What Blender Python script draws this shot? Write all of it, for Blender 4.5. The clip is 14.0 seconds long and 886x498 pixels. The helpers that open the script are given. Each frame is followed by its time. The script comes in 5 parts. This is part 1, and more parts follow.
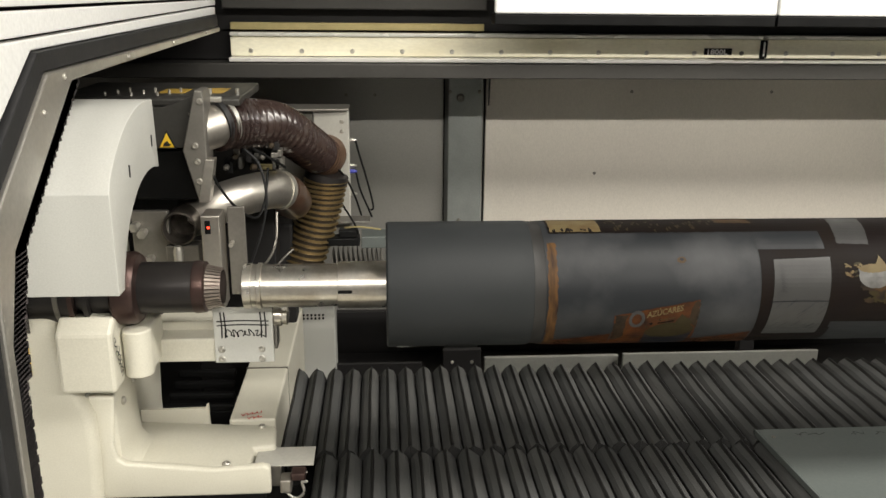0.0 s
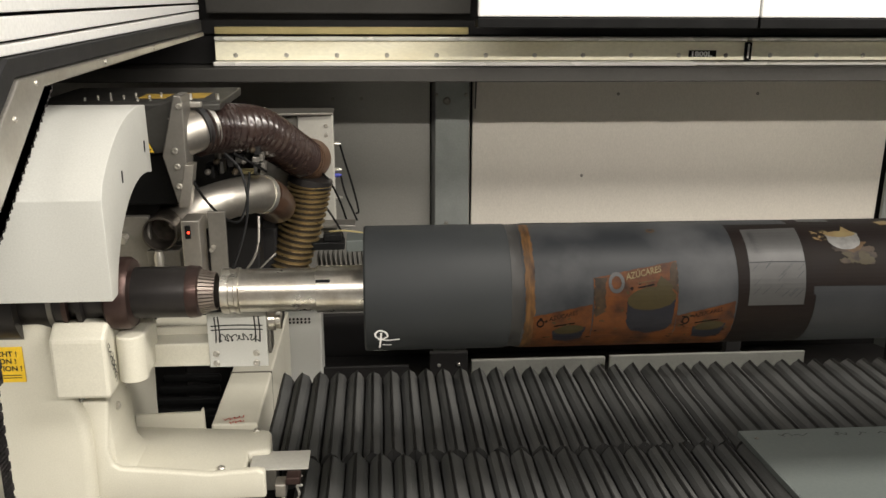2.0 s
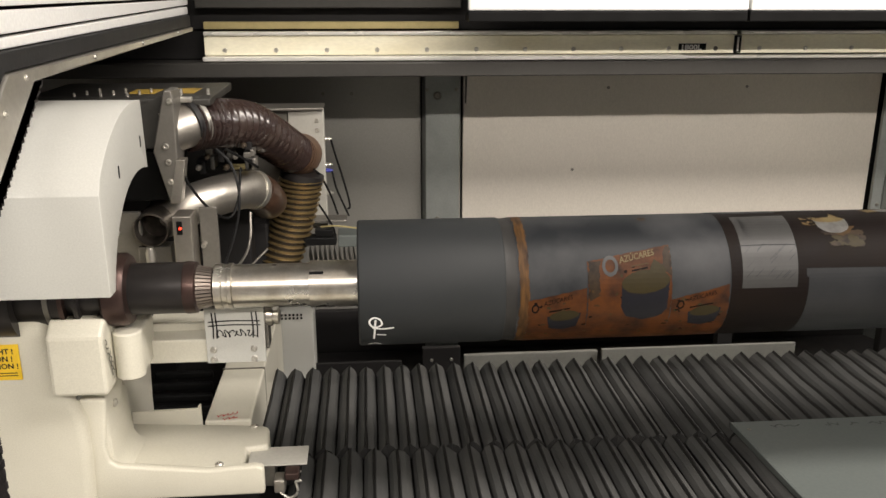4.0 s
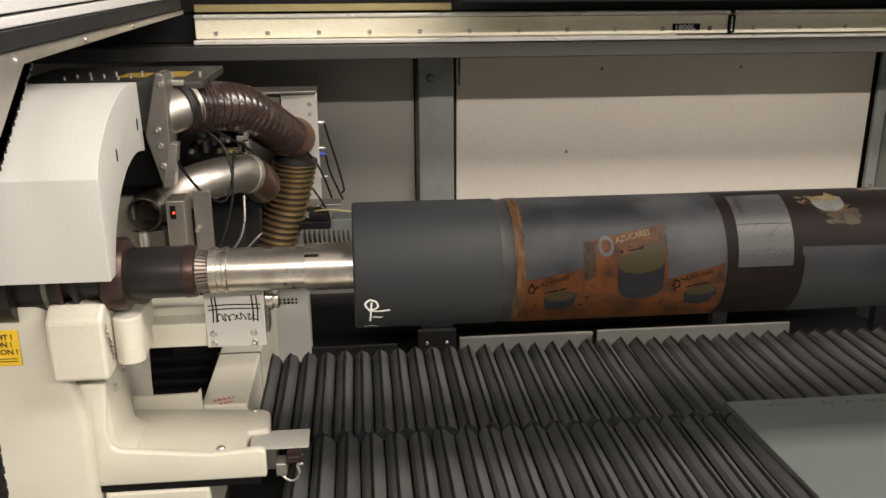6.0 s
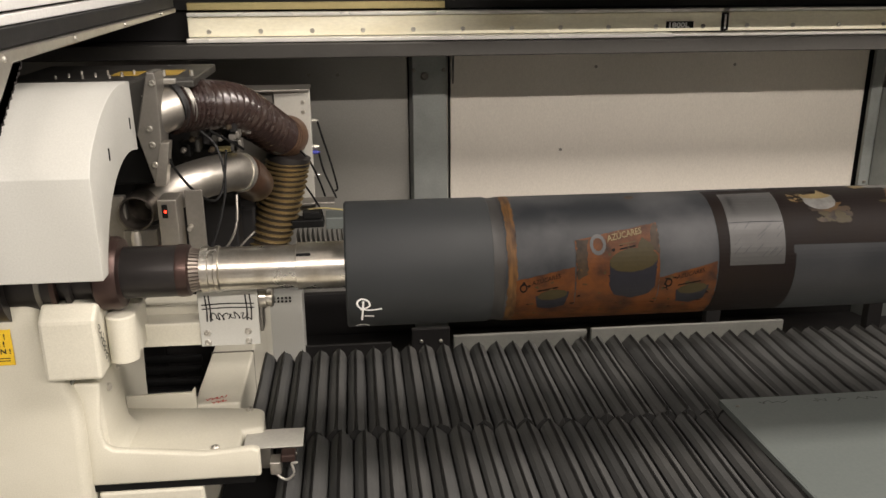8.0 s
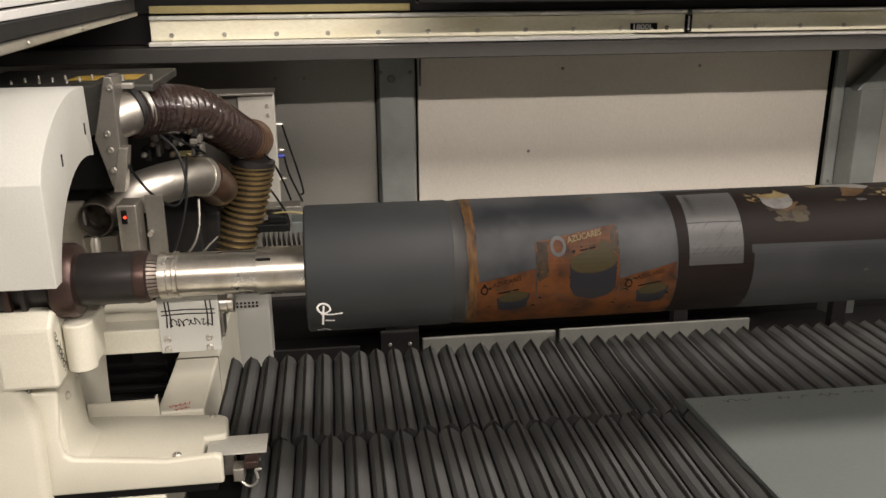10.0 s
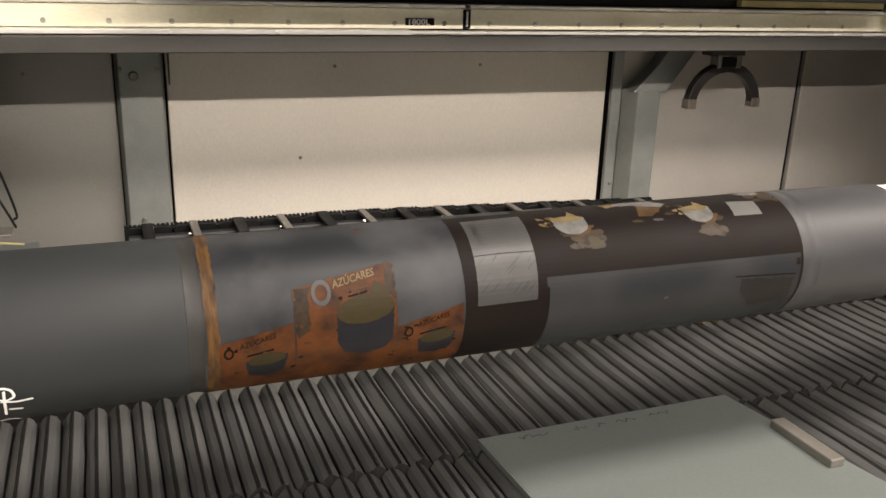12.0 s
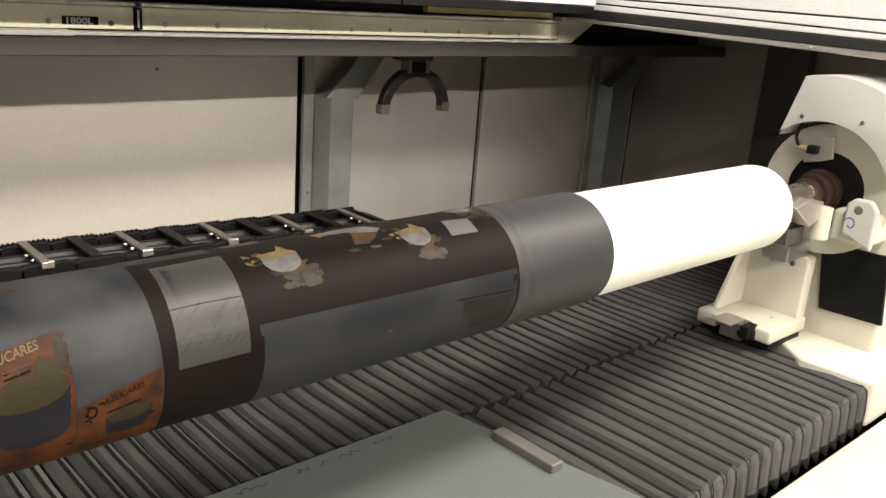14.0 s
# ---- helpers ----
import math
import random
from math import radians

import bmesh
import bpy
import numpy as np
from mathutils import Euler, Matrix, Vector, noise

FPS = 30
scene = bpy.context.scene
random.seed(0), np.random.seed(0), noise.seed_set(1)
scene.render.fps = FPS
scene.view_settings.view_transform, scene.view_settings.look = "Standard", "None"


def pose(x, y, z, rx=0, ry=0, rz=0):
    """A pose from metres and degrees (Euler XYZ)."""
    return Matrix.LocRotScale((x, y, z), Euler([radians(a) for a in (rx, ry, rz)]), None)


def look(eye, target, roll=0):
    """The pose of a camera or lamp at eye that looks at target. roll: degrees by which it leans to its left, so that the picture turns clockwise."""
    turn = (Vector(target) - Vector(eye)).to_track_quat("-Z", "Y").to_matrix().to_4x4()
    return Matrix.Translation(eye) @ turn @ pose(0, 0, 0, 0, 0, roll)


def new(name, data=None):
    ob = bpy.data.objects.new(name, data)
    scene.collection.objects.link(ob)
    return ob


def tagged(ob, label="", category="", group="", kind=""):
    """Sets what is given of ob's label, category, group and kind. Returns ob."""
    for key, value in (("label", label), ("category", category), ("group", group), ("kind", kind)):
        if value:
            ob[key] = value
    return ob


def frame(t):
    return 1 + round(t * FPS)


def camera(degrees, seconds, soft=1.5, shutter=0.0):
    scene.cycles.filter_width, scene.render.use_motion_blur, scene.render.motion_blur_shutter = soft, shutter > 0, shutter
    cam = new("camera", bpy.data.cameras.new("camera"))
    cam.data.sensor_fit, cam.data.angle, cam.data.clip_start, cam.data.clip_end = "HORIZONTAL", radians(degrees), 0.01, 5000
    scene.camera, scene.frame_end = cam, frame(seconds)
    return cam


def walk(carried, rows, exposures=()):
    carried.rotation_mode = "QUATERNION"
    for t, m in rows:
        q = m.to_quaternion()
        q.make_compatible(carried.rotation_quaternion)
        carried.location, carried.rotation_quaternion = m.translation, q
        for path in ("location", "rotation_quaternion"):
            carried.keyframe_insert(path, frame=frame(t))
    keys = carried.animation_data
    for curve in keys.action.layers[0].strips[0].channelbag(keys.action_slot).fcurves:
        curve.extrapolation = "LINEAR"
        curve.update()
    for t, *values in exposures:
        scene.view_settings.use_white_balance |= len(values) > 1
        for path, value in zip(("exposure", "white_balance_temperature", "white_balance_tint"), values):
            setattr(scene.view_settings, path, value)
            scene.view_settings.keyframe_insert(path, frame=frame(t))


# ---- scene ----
cam = camera(54.91, 14.0)
walk(cam, [
    (0, pose(0.2776, 0.0046, 1.5980, 73.226, -0.569, -4.033)),
    (0.5, pose(0.2855, 0.0036, 1.5962, 73.299, -0.610, -4.067)),
    (1, pose(0.3025, 0.0050, 1.5973, 73.182, -0.494, -4.071)),
    (1.5, pose(0.3158, 0.0019, 1.6009, 73.119, -0.352, -4.130)),
    (2, pose(0.3223, -0.0002, 1.6013, 73.396, -0.285, -4.255)),
    (2.5, pose(0.3233, -0.0016, 1.6010, 73.606, -0.364, -4.369)),
    (3, pose(0.3217, -0.0015, 1.6005, 73.532, -0.282, -4.578)),
    (5.5, pose(0.3005, 0.0083, 1.5876, 72.331, 0.081, -5.641)),
    (6, pose(0.3081, 0.0066, 1.5866, 72.130, 0.266, -5.644)),
    (6.5, pose(0.3153, 0.0106, 1.5865, 72.020, 0.487, -5.723)),
    (7, pose(0.3215, 0.0139, 1.5846, 71.952, 0.488, -5.811)),
    (7.5, pose(0.3183, 0.0082, 1.5879, 71.942, 0.350, -5.834)),
    (10, pose(0.3551, 0.0067, 1.5901, 72.076, 0.409, -7.513)),
    (10.5, pose(0.4291, 0.0320, 1.5827, 72.003, 0.396, -9.287)),
    (11, pose(0.5153, 0.0723, 1.5691, 71.949, -0.766, -10.765)),
    (11.5, pose(0.5459, 0.1760, 1.5595, 71.671, -1.463, -14.679)),
    (12, pose(0.5011, 0.3483, 1.5701, 71.791, -1.821, -21.405)),
    (12.5, pose(0.4815, 0.4656, 1.5706, 71.968, -2.741, -28.512)),
    (13, pose(0.5133, 0.5245, 1.5725, 72.270, -3.719, -35.155)),
    (13.5, pose(0.5541, 0.5487, 1.5726, 72.445, -4.039, -39.021)),
    (14, pose(0.5800, 0.5452, 1.5761, 72.711, -4.195, -42.022)),
], exposures=[(0.0, 0.07, 6500, 10), (3.0, 0.07, 6600, 13), (6.5, 0.07, 6750, 16), (10.0, 0.05, 6750, 16), (11.0, 0.4, 6800, 16), (12.5, 0.55, 6850, 17), (14.0, 0.47, 6750, 14)])

# ---- light: rows of ceiling tubes in the hall in front of the machine ----
world = bpy.data.worlds.new("hall_air")
scene.world = world
world.use_nodes = True
world.node_tree.nodes["Background"].inputs["Color"].default_value = (0.75, 0.85, 1.0, 1)
world.node_tree.nodes["Background"].inputs["Strength"].default_value = 0.05


def tube_row(name, x, y, z, length, watts, color, width=0.16):
    lamp = bpy.data.lights.new(name, "AREA")
    lamp.shape, lamp.size, lamp.size_y = "RECTANGLE", length, width
    lamp.energy, lamp.color = watts, color
    ob = new(name, lamp)
    ob.matrix_world = look((x, y, z), (x, y + 0.25, z - 1.0)) @ pose(0, 0, 0, 0, 0, 0)
    return ob


WARM = (1.0, 0.955, 0.87)
tube_row("tube_light_row", 1.4, -3.9, 4.15, 12.0, 770, WARM)
tube_row("tube_light_row", 4.3, 0.2, 4.15, 6.5, 385, WARM, 0.7)

# ---- materials ----


def material(name, color, rough=0.5, metal=0.0, dirt=0.25, dirt_color=None, scale=6.0, bump=0.1, fine=120.0, stretch=(1, 1, 1), coat=0.0, vary=0.0, spec=0.5):
    """A surface with stains at a large scale and grain at a small one."""
    m = bpy.data.materials.new(name)
    m.use_nodes = True
    nt = m.node_tree
    n, link = nt.nodes, nt.links.new
    b = n["Principled BSDF"]
    tc = n.new("ShaderNodeTexCoord")
    mp = n.new("ShaderNodeMapping")
    mp.inputs["Scale"].default_value = stretch
    link(tc.outputs["Object"], mp.inputs["Vector"])
    big = n.new("ShaderNodeTexNoise")
    big.inputs["Scale"].default_value, big.inputs["Detail"].default_value = scale, 6
    small = n.new("ShaderNodeTexNoise")
    small.inputs["Scale"].default_value, small.inputs["Detail"].default_value = fine, 3
    link(mp.outputs[0], big.inputs["Vector"])
    link(mp.outputs[0], small.inputs["Vector"])
    ramp = n.new("ShaderNodeMapRange")
    ramp.inputs["From Min"].default_value, ramp.inputs["From Max"].default_value = 0.42, 0.72
    link(big.outputs["Fac"], ramp.inputs["Value"])
    mul = n.new("ShaderNodeMath")
    mul.operation = "MULTIPLY"
    mul.inputs[1].default_value = dirt
    link(ramp.outputs[0], mul.inputs[0])
    mix = n.new("ShaderNodeMix")
    mix.data_type = "RGBA"
    dc = dirt_color or tuple(c * 0.45 for c in color)
    mix.inputs["A"].default_value, mix.inputs["B"].default_value = (*color, 1), (*dc, 1)
    link(mul.outputs[0], mix.inputs["Factor"])
    mix2 = n.new("ShaderNodeMix")
    mix2.data_type, mix2.blend_type = "RGBA", "MULTIPLY"
    mix2.inputs["Factor"].default_value = 1.0
    mr = n.new("ShaderNodeMapRange")
    mr.inputs["To Min"].default_value, mr.inputs["To Max"].default_value = 0.86, 1.12
    link(small.outputs["Fac"], mr.inputs["Value"])
    link(mix.outputs["Result"], mix2.inputs["A"])
    link(mr.outputs[0], mix2.inputs["B"])
    out = mix2.outputs["Result"]
    if vary:
        oi = n.new("ShaderNodeObjectInfo")
        mv = n.new("ShaderNodeMapRange")
        mv.inputs["To Min"].default_value, mv.inputs["To Max"].default_value = 1 - vary, 1 + vary
        link(oi.outputs["Random"], mv.inputs["Value"])
        mix3 = n.new("ShaderNodeMix")
        mix3.data_type, mix3.blend_type = "RGBA", "MULTIPLY"
        mix3.inputs["Factor"].default_value = 1.0
        link(out, mix3.inputs["A"])
        link(mv.outputs[0], mix3.inputs["B"])
        out = mix3.outputs["Result"]
    link(out, b.inputs["Base Color"])
    rr = n.new("ShaderNodeMapRange")
    rr.inputs["To Min"].default_value, rr.inputs["To Max"].default_value = max(rough - 0.1, 0.03), min(rough + 0.14, 1)
    link(big.outputs["Fac"], rr.inputs["Value"])
    link(rr.outputs[0], b.inputs["Roughness"])
    b.inputs["Metallic"].default_value = metal
    b.inputs["Coat Weight"].default_value = coat
    b.inputs["Specular IOR Level"].default_value = spec
    if bump:
        bp = n.new("ShaderNodeBump")
        bp.inputs["Strength"].default_value, bp.inputs["Distance"].default_value = bump, 0.002
        link(small.outputs["Fac"], bp.inputs["Height"])
        link(bp.outputs[0], b.inputs["Normal"])
    return m


def glow(name, color, strength):
    m = bpy.data.materials.new(name)
    m.use_nodes = True
    b = m.node_tree.nodes["Principled BSDF"]
    b.inputs["Base Color"].default_value = (*color, 1)
    b.inputs["Emission Color"].default_value = (*color, 1)
    b.inputs["Emission Strength"].default_value = strength
    return m


CREAM = material("cream_paint", (0.614, 0.591, 0.498), 0.38, dirt=0.22, dirt_color=(0.400, 0.372, 0.279), scale=5, bump=0.04, fine=300)
HOOD = material("hood_paint", (0.530, 0.530, 0.495), 0.33, dirt=0.12, dirt_color=(0.407, 0.397, 0.335), scale=3, bump=0.03, fine=300)
WHITE_PANEL = material("white_panel", (0.880, 0.880, 0.860), 0.35, dirt=0.1, scale=2, bump=0.02)
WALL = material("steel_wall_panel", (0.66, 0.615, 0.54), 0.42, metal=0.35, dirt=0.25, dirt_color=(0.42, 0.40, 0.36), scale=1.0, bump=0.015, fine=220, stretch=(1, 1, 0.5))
# same wall steel, darkened in colour where side panels reflect less light
WALL_SHADED = material("shaded_steel_sheet", (0.315, 0.305, 0.280), 0.4, metal=0.5, dirt=0.35, dirt_color=(0.2, 0.195, 0.17), scale=1.3, bump=0.015, fine=220)
WALL_HALF_SHADED = material("half_shaded_steel_sheet", (0.60, 0.565, 0.51), 0.4, metal=0.5, dirt=0.35, dirt_color=(0.28, 0.265, 0.245), scale=1.3, bump=0.015, fine=220)
WALL_DARK = material("brown_grey_sheet", (0.34, 0.31, 0.28), 0.5, metal=0.2, dirt=0.4, dirt_color=(0.180, 0.160, 0.145), scale=1.5, bump=0.02)
CABINET = material("grey_cabinet_paint", (0.40, 0.39, 0.35), 0.45, dirt=0.35, dirt_color=(0.24, 0.22, 0.19), scale=8, bump=0.04)
POST = material("galvanised_post", (0.275, 0.29, 0.275), 0.42, metal=0.5, dirt=0.4, dirt_color=(0.130, 0.140, 0.135), scale=7, bump=0.05)
GAP = material("dark_gap", (0.005, 0.005, 0.005), 0.8, dirt=0.3, bump=0.05, spec=0.2)
# steel darkened in colour for the shadow that the rail throws on the fascia
BEAM = material("shaded_beam_steel", (0.060, 0.057, 0.052), 0.5, metal=0.4, dirt=0.5, dirt_color=(0.042, 0.040, 0.036), scale=4, bump=0.08)
RAIL = material("yellowed_rail", (0.900, 0.860, 0.680), 0.4, metal=0.0, dirt=0.3, dirt_color=(0.58, 0.48, 0.25), scale=9, bump=0.08, stretch=(0.4, 1, 1))
RAIL_EDGE = material("rail_edge", (0.880, 0.860, 0.800), 0.25, metal=0.3, dirt=0.3, scale=8, stretch=(0.3, 1, 1))
GOLD = material("gold_strip", (0.55, 0.46, 0.22), 0.35, metal=0.5, dirt=0.4, scale=10)
BELLOW = material("bellows_cloth", (0.064, 0.065, 0.064), 0.62, dirt=0.6, dirt_color=(0.088, 0.086, 0.081), scale=9, bump=0.25, fine=260, vary=0.12, stretch=(1, 0.5, 1), spec=0.3)
# black crest binding; the same colour stands for shade in creases and ends
BELLOW_EDGE_SHADE = material("bellows_edge_and_shade", (0.007, 0.007, 0.007), 0.6, dirt=0.6, dirt_color=(0.018, 0.017, 0.015), scale=40, bump=0.2)
RUBBER = material("black_rubber", (0.012, 0.012, 0.013), 0.55, dirt=0.3, dirt_color=(0.035, 0.035, 0.036), scale=14, bump=0.2)
BRUSH = material("black_brush", (0.022, 0.019, 0.020), 0.85, dirt=0.4, dirt_color=(0.09, 0.07, 0.07), scale=30, bump=0.9, fine=300, vary=0.4)
ALU = material("brushed_aluminium", (0.62, 0.60, 0.55), 0.33, metal=0.85, dirt=0.35, dirt_color=(0.38, 0.33, 0.26), scale=8, bump=0.05)
STEEL = material("polished_steel", (0.72, 0.69, 0.63), 0.27, metal=1.0, dirt=0.8, dirt_color=(0.36, 0.31, 0.245), scale=16, bump=0.02, fine=220, stretch=(0.8, 0.8, 0.8))
PIPE = material("pipe_steel", (0.56, 0.53, 0.48), 0.38, metal=0.95, dirt=0.4, dirt_color=(0.3, 0.25, 0.2), scale=9, bump=0.04)
SHEET = material("sheet_steel", (0.260, 0.245, 0.220), 0.4, metal=0.7, dirt=0.4, dirt_color=(0.130, 0.115, 0.095), scale=7, bump=0.05)
CHUCK = material("browned_steel", (0.085, 0.052, 0.045), 0.35, metal=0.75, dirt=0.5, dirt_color=(0.035, 0.030, 0.030), scale=14, bump=0.06)
LENS = material("blackened_tube", (0.12, 0.105, 0.09), 0.35, metal=0.8, dirt=0.8, dirt_color=(0.02, 0.018, 0.016), scale=24, bump=0.05)
CHUCK_DARK = material("dark_steel", (0.042, 0.038, 0.037), 0.35, metal=0.6, dirt=0.4, scale=14, bump=0.06)
HOSE = material("brown_hose", (0.030, 0.018, 0.016), 0.24, dirt=0.5, dirt_color=(0.050, 0.031, 0.022), scale=12, bump=0.1, coat=0.5)
HOSE_RUST = material("rust_hose_end", (0.105, 0.054, 0.027), 0.5, dirt=0.4, scale=14, bump=0.1, dirt_color=(0.050, 0.028, 0.018))
ELBOW = material("rusty_elbow", (0.075, 0.040, 0.024), 0.33, dirt=0.8, dirt_color=(0.024, 0.015, 0.012), scale=11, bump=0.1, coat=0.3)
BRASS = material("brass_wire_hose", (0.300, 0.220, 0.100), 0.3, metal=0.8, dirt=0.5, dirt_color=(0.100, 0.070, 0.030), scale=16, bump=0.08)
BRASS_DARK = material("hose_valley", (0.038, 0.026, 0.014), 0.55, dirt=0.4, scale=14)
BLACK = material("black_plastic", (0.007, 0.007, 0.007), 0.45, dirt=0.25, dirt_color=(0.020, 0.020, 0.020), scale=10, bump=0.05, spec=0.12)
# near-black: shade inside the machine is put into this colour
DARK_IN = material("shaded_interior", (0.014, 0.013, 0.013), 0.6, dirt=0.4, scale=4, bump=0.05, spec=0.3)
YELLOW = material("yellow_label", (0.85, 0.55, 0.03), 0.45, dirt=0.15, scale=20, bump=0.0)
INK = material("black_ink", (0.01, 0.01, 0.01), 0.5, dirt=0.0, bump=0.0)
RED_INK = material("red_ink", (0.5, 0.03, 0.02), 0.5, dirt=0.0, bump=0.0)
BLUE_INK = material("blue_ink", (0.05, 0.06, 0.35), 0.5, dirt=0.0, bump=0.0)
POT_WHITE = material("engraved_white", (0.088, 0.086, 0.081), 0.45, dirt=0.9, dirt_color=(0.030, 0.028, 0.024), scale=38, bump=0.05)
PALE_SQUARE = material("engraved_pale_grey", (0.072, 0.071, 0.067), 0.45, dirt=0.4, dirt_color=(0.05, 0.048, 0.044), scale=20, bump=0.05)
STRIP_GREY = material("pale_strip_paint", (0.22, 0.22, 0.20), 0.45, dirt=0.4, scale=6, bump=0.04)
CHALK = material("white_chalk", (0.8, 0.8, 0.78), 0.8, dirt=0.2, scale=60)
RED_LED = glow("red_led", (1.0, 0.05, 0.02), 3.0)
PLATE_PAINT = material("grey_green_paint", (0.100, 0.115, 0.109), 0.45, dirt=0.3, dirt_color=(0.120, 0.130, 0.122), scale=3, bump=0.05)
SLEEVE = material("grey_sleeve", (0.018, 0.020, 0.021), 0.58, dirt=0.3, dirt_color=(0.024, 0.026, 0.028), scale=7, bump=0.05, fine=400, spec=0.25)
SLEEVE_RING = material("dark_sleeve_band", (0.022, 0.021, 0.020), 0.5, dirt=0.4, scale=20, bump=0.1, spec=0.3)
PRINT_GREY = material("engraved_grey", (0.010, 0.0115, 0.0135), 0.5, dirt=1.0, dirt_color=(0.042, 0.043, 0.045), scale=6.5, bump=0.06, fine=500, spec=0.25)
STRIPE = material("stained_stripe", (0.085, 0.042, 0.014), 0.5, dirt=1.0, dirt_color=(0.007, 0.005, 0.005), scale=70, bump=0.06, fine=240, stretch=(1, 0.22, 0.22), spec=0.15)
# grey band, darkened in colour for shade low on the roll's front
PRINT_BAND = material("engraved_shaded_band", (0.0095, 0.0105, 0.012), 0.52, dirt=0.9, dirt_color=(0.020, 0.021, 0.0225), scale=5, bump=0.06, fine=500, spec=0.2)
PRINT_WASH = material("engraved_tan_wash", (0.026, 0.0165, 0.009), 0.5, dirt=1.0, dirt_color=(0.007, 0.005, 0.004), scale=45, bump=0.05, spec=0.15)
PRINT_BROWN_WASH = material("engraved_brown_wash", (0.0085, 0.007, 0.006), 0.5, dirt=0.9, dirt_color=(0.008, 0.0082, 0.009), scale=22, bump=0.05, spec=0.15)
PRINT_BROWN = material("engraved_brown", (0.0055, 0.0036, 0.0032), 0.55, dirt=0.5, dirt_color=(0.010, 0.0065, 0.004), scale=9, bump=0.05, fine=400, spec=0.08)
PRINT_ORANGE = material("engraved_orange", (0.068, 0.022, 0.0052), 0.5, dirt=1.0, dirt_color=(0.012, 0.006, 0.004), scale=21, bump=0.06, fine=240, spec=0.15)
PRINT_TAN = material("engraved_tan", (0.045, 0.025, 0.009), 0.5, dirt=0.6, dirt_color=(0.012, 0.007, 0.004), scale=30, bump=0.06, fine=300, spec=0.15)
PRINT_LIGHT = material("engraved_light_grey", (0.033, 0.033, 0.032), 0.4, dirt=0.6, dirt_color=(0.022, 0.021, 0.021), scale=14, bump=0.06, fine=400, spec=0.3)
PRINT_YELLOW = material("engraved_yellow", (0.105, 0.080, 0.036), 0.5, dirt=0.8, dirt_color=(0.068, 0.037, 0.015), scale=30, bump=0.05, spec=0.2)
PRINT_OLIVE = material("engraved_olive", (0.025, 0.019, 0.007), 0.5, dirt=0.5, dirt_color=(0.022, 0.017, 0.007), scale=24, bump=0.05, spec=0.15)
PRINT_NAVY = material("engraved_slate", (0.009, 0.009, 0.012), 0.45, dirt=0.4, scale=14, bump=0.05, spec=0.15)
HEAD_DARK = material("dark_sheet_steel", (0.085, 0.082, 0.075), 0.4, metal=0.6, dirt=0.4, dirt_color=(0.04, 0.038, 0.034), scale=9, bump=0.05)
SPLINE = material("worn_brown_steel", (0.30, 0.26, 0.225), 0.4, metal=0.8, dirt=0.5, dirt_color=(0.09, 0.06, 0.05), scale=20, bump=0.05)
END_SLEEVE = material("worn_grey_sleeve", (0.024, 0.024, 0.026), 0.5, dirt=0.7, dirt_color=(0.036, 0.036, 0.038), scale=9, bump=0.05, fine=300, stretch=(0.4, 1, 1), spec=0.35)
FADED = material("faded_yellow_label", (0.42, 0.27, 0.04), 0.5, dirt=0.6, dirt_color=(0.16, 0.12, 0.05), scale=25, bump=0.0)
CORE = material("white_core_tube", (0.84, 0.82, 0.74), 0.4, dirt=0.2, dirt_color=(0.68, 0.62, 0.48), scale=6, bump=0.03)
FLOOR_MAT = material("hall_floor_concrete", (0.180, 0.180, 0.175), 0.5, dirt=0.4, scale=1.5, bump=0.1)
HALL_WALL = material("hall_wall_paint", (0.280, 0.280, 0.270), 0.7, dirt=0.2, scale=0.8, bump=0.05)

# ---- mesh helpers ----


def mesh_of(bm, name, mat, smooth=False):
    bmesh.ops.recalc_face_normals(bm, faces=bm.faces)
    me = bpy.data.meshes.new(name)
    bm.to_mesh(me)
    bm.free()
    for m in mat if isinstance(mat, (list, tuple)) else [mat]:
        me.materials.append(m)
    if smooth:
        me.polygons.foreach_set("use_smooth", [True] * len(me.polygons))
        me.set_sharp_from_angle(angle=radians(38))
    return me


def part(name, bm, mat, parent, label="", smooth=False):
    ob = new(name, mesh_of(bm, name, mat, smooth))
    ob.parent = parent
    if label:
        tagged(ob, label)
    return ob


def solo(name, bm, mat, label, category, group="", kind="", smooth=False):
    return tagged(new(name, mesh_of(bm, name, mat, smooth)), label, category, group, kind)


def thing(name, at, label, category, group="", kind=""):
    ob = new(name)
    ob.empty_display_size = 0.05
    ob.matrix_world = pose(*at)
    return tagged(ob, label, category, group, kind)


def bevel(bm, width, segments=2, angle=30):
    if width:
        edges = [e for e in bm.edges if len(e.link_faces) == 2 and e.calc_face_angle(0) > radians(angle)]
        bmesh.ops.bevel(bm, geom=edges, offset=width, segments=segments, profile=0.5, affect="EDGES", clamp_overlap=True)
    return bm


def box(x0, x1, y0, y1, z0, z1, r=0.003, bm=None):
    b = bmesh.new()
    bmesh.ops.create_cube(b, size=1)
    for v in b.verts:
        v.co = ((x0 + x1) / 2 + v.co.x * (x1 - x0), (y0 + y1) / 2 + v.co.y * (y1 - y0), (z0 + z1) / 2 + v.co.z * (z1 - z0))
    bevel(b, min(r, abs(x1 - x0) / 3, abs(y1 - y0) / 3, abs(z1 - z0) / 3))
    return join(bm, b)


def join(bm, other):
    if bm is None:
        return other
    me = bpy.data.meshes.new("tmp")
    other.to_mesh(me)
    other.free()
    bm.from_mesh(me)
    bpy.data.meshes.remove(me)
    return bm


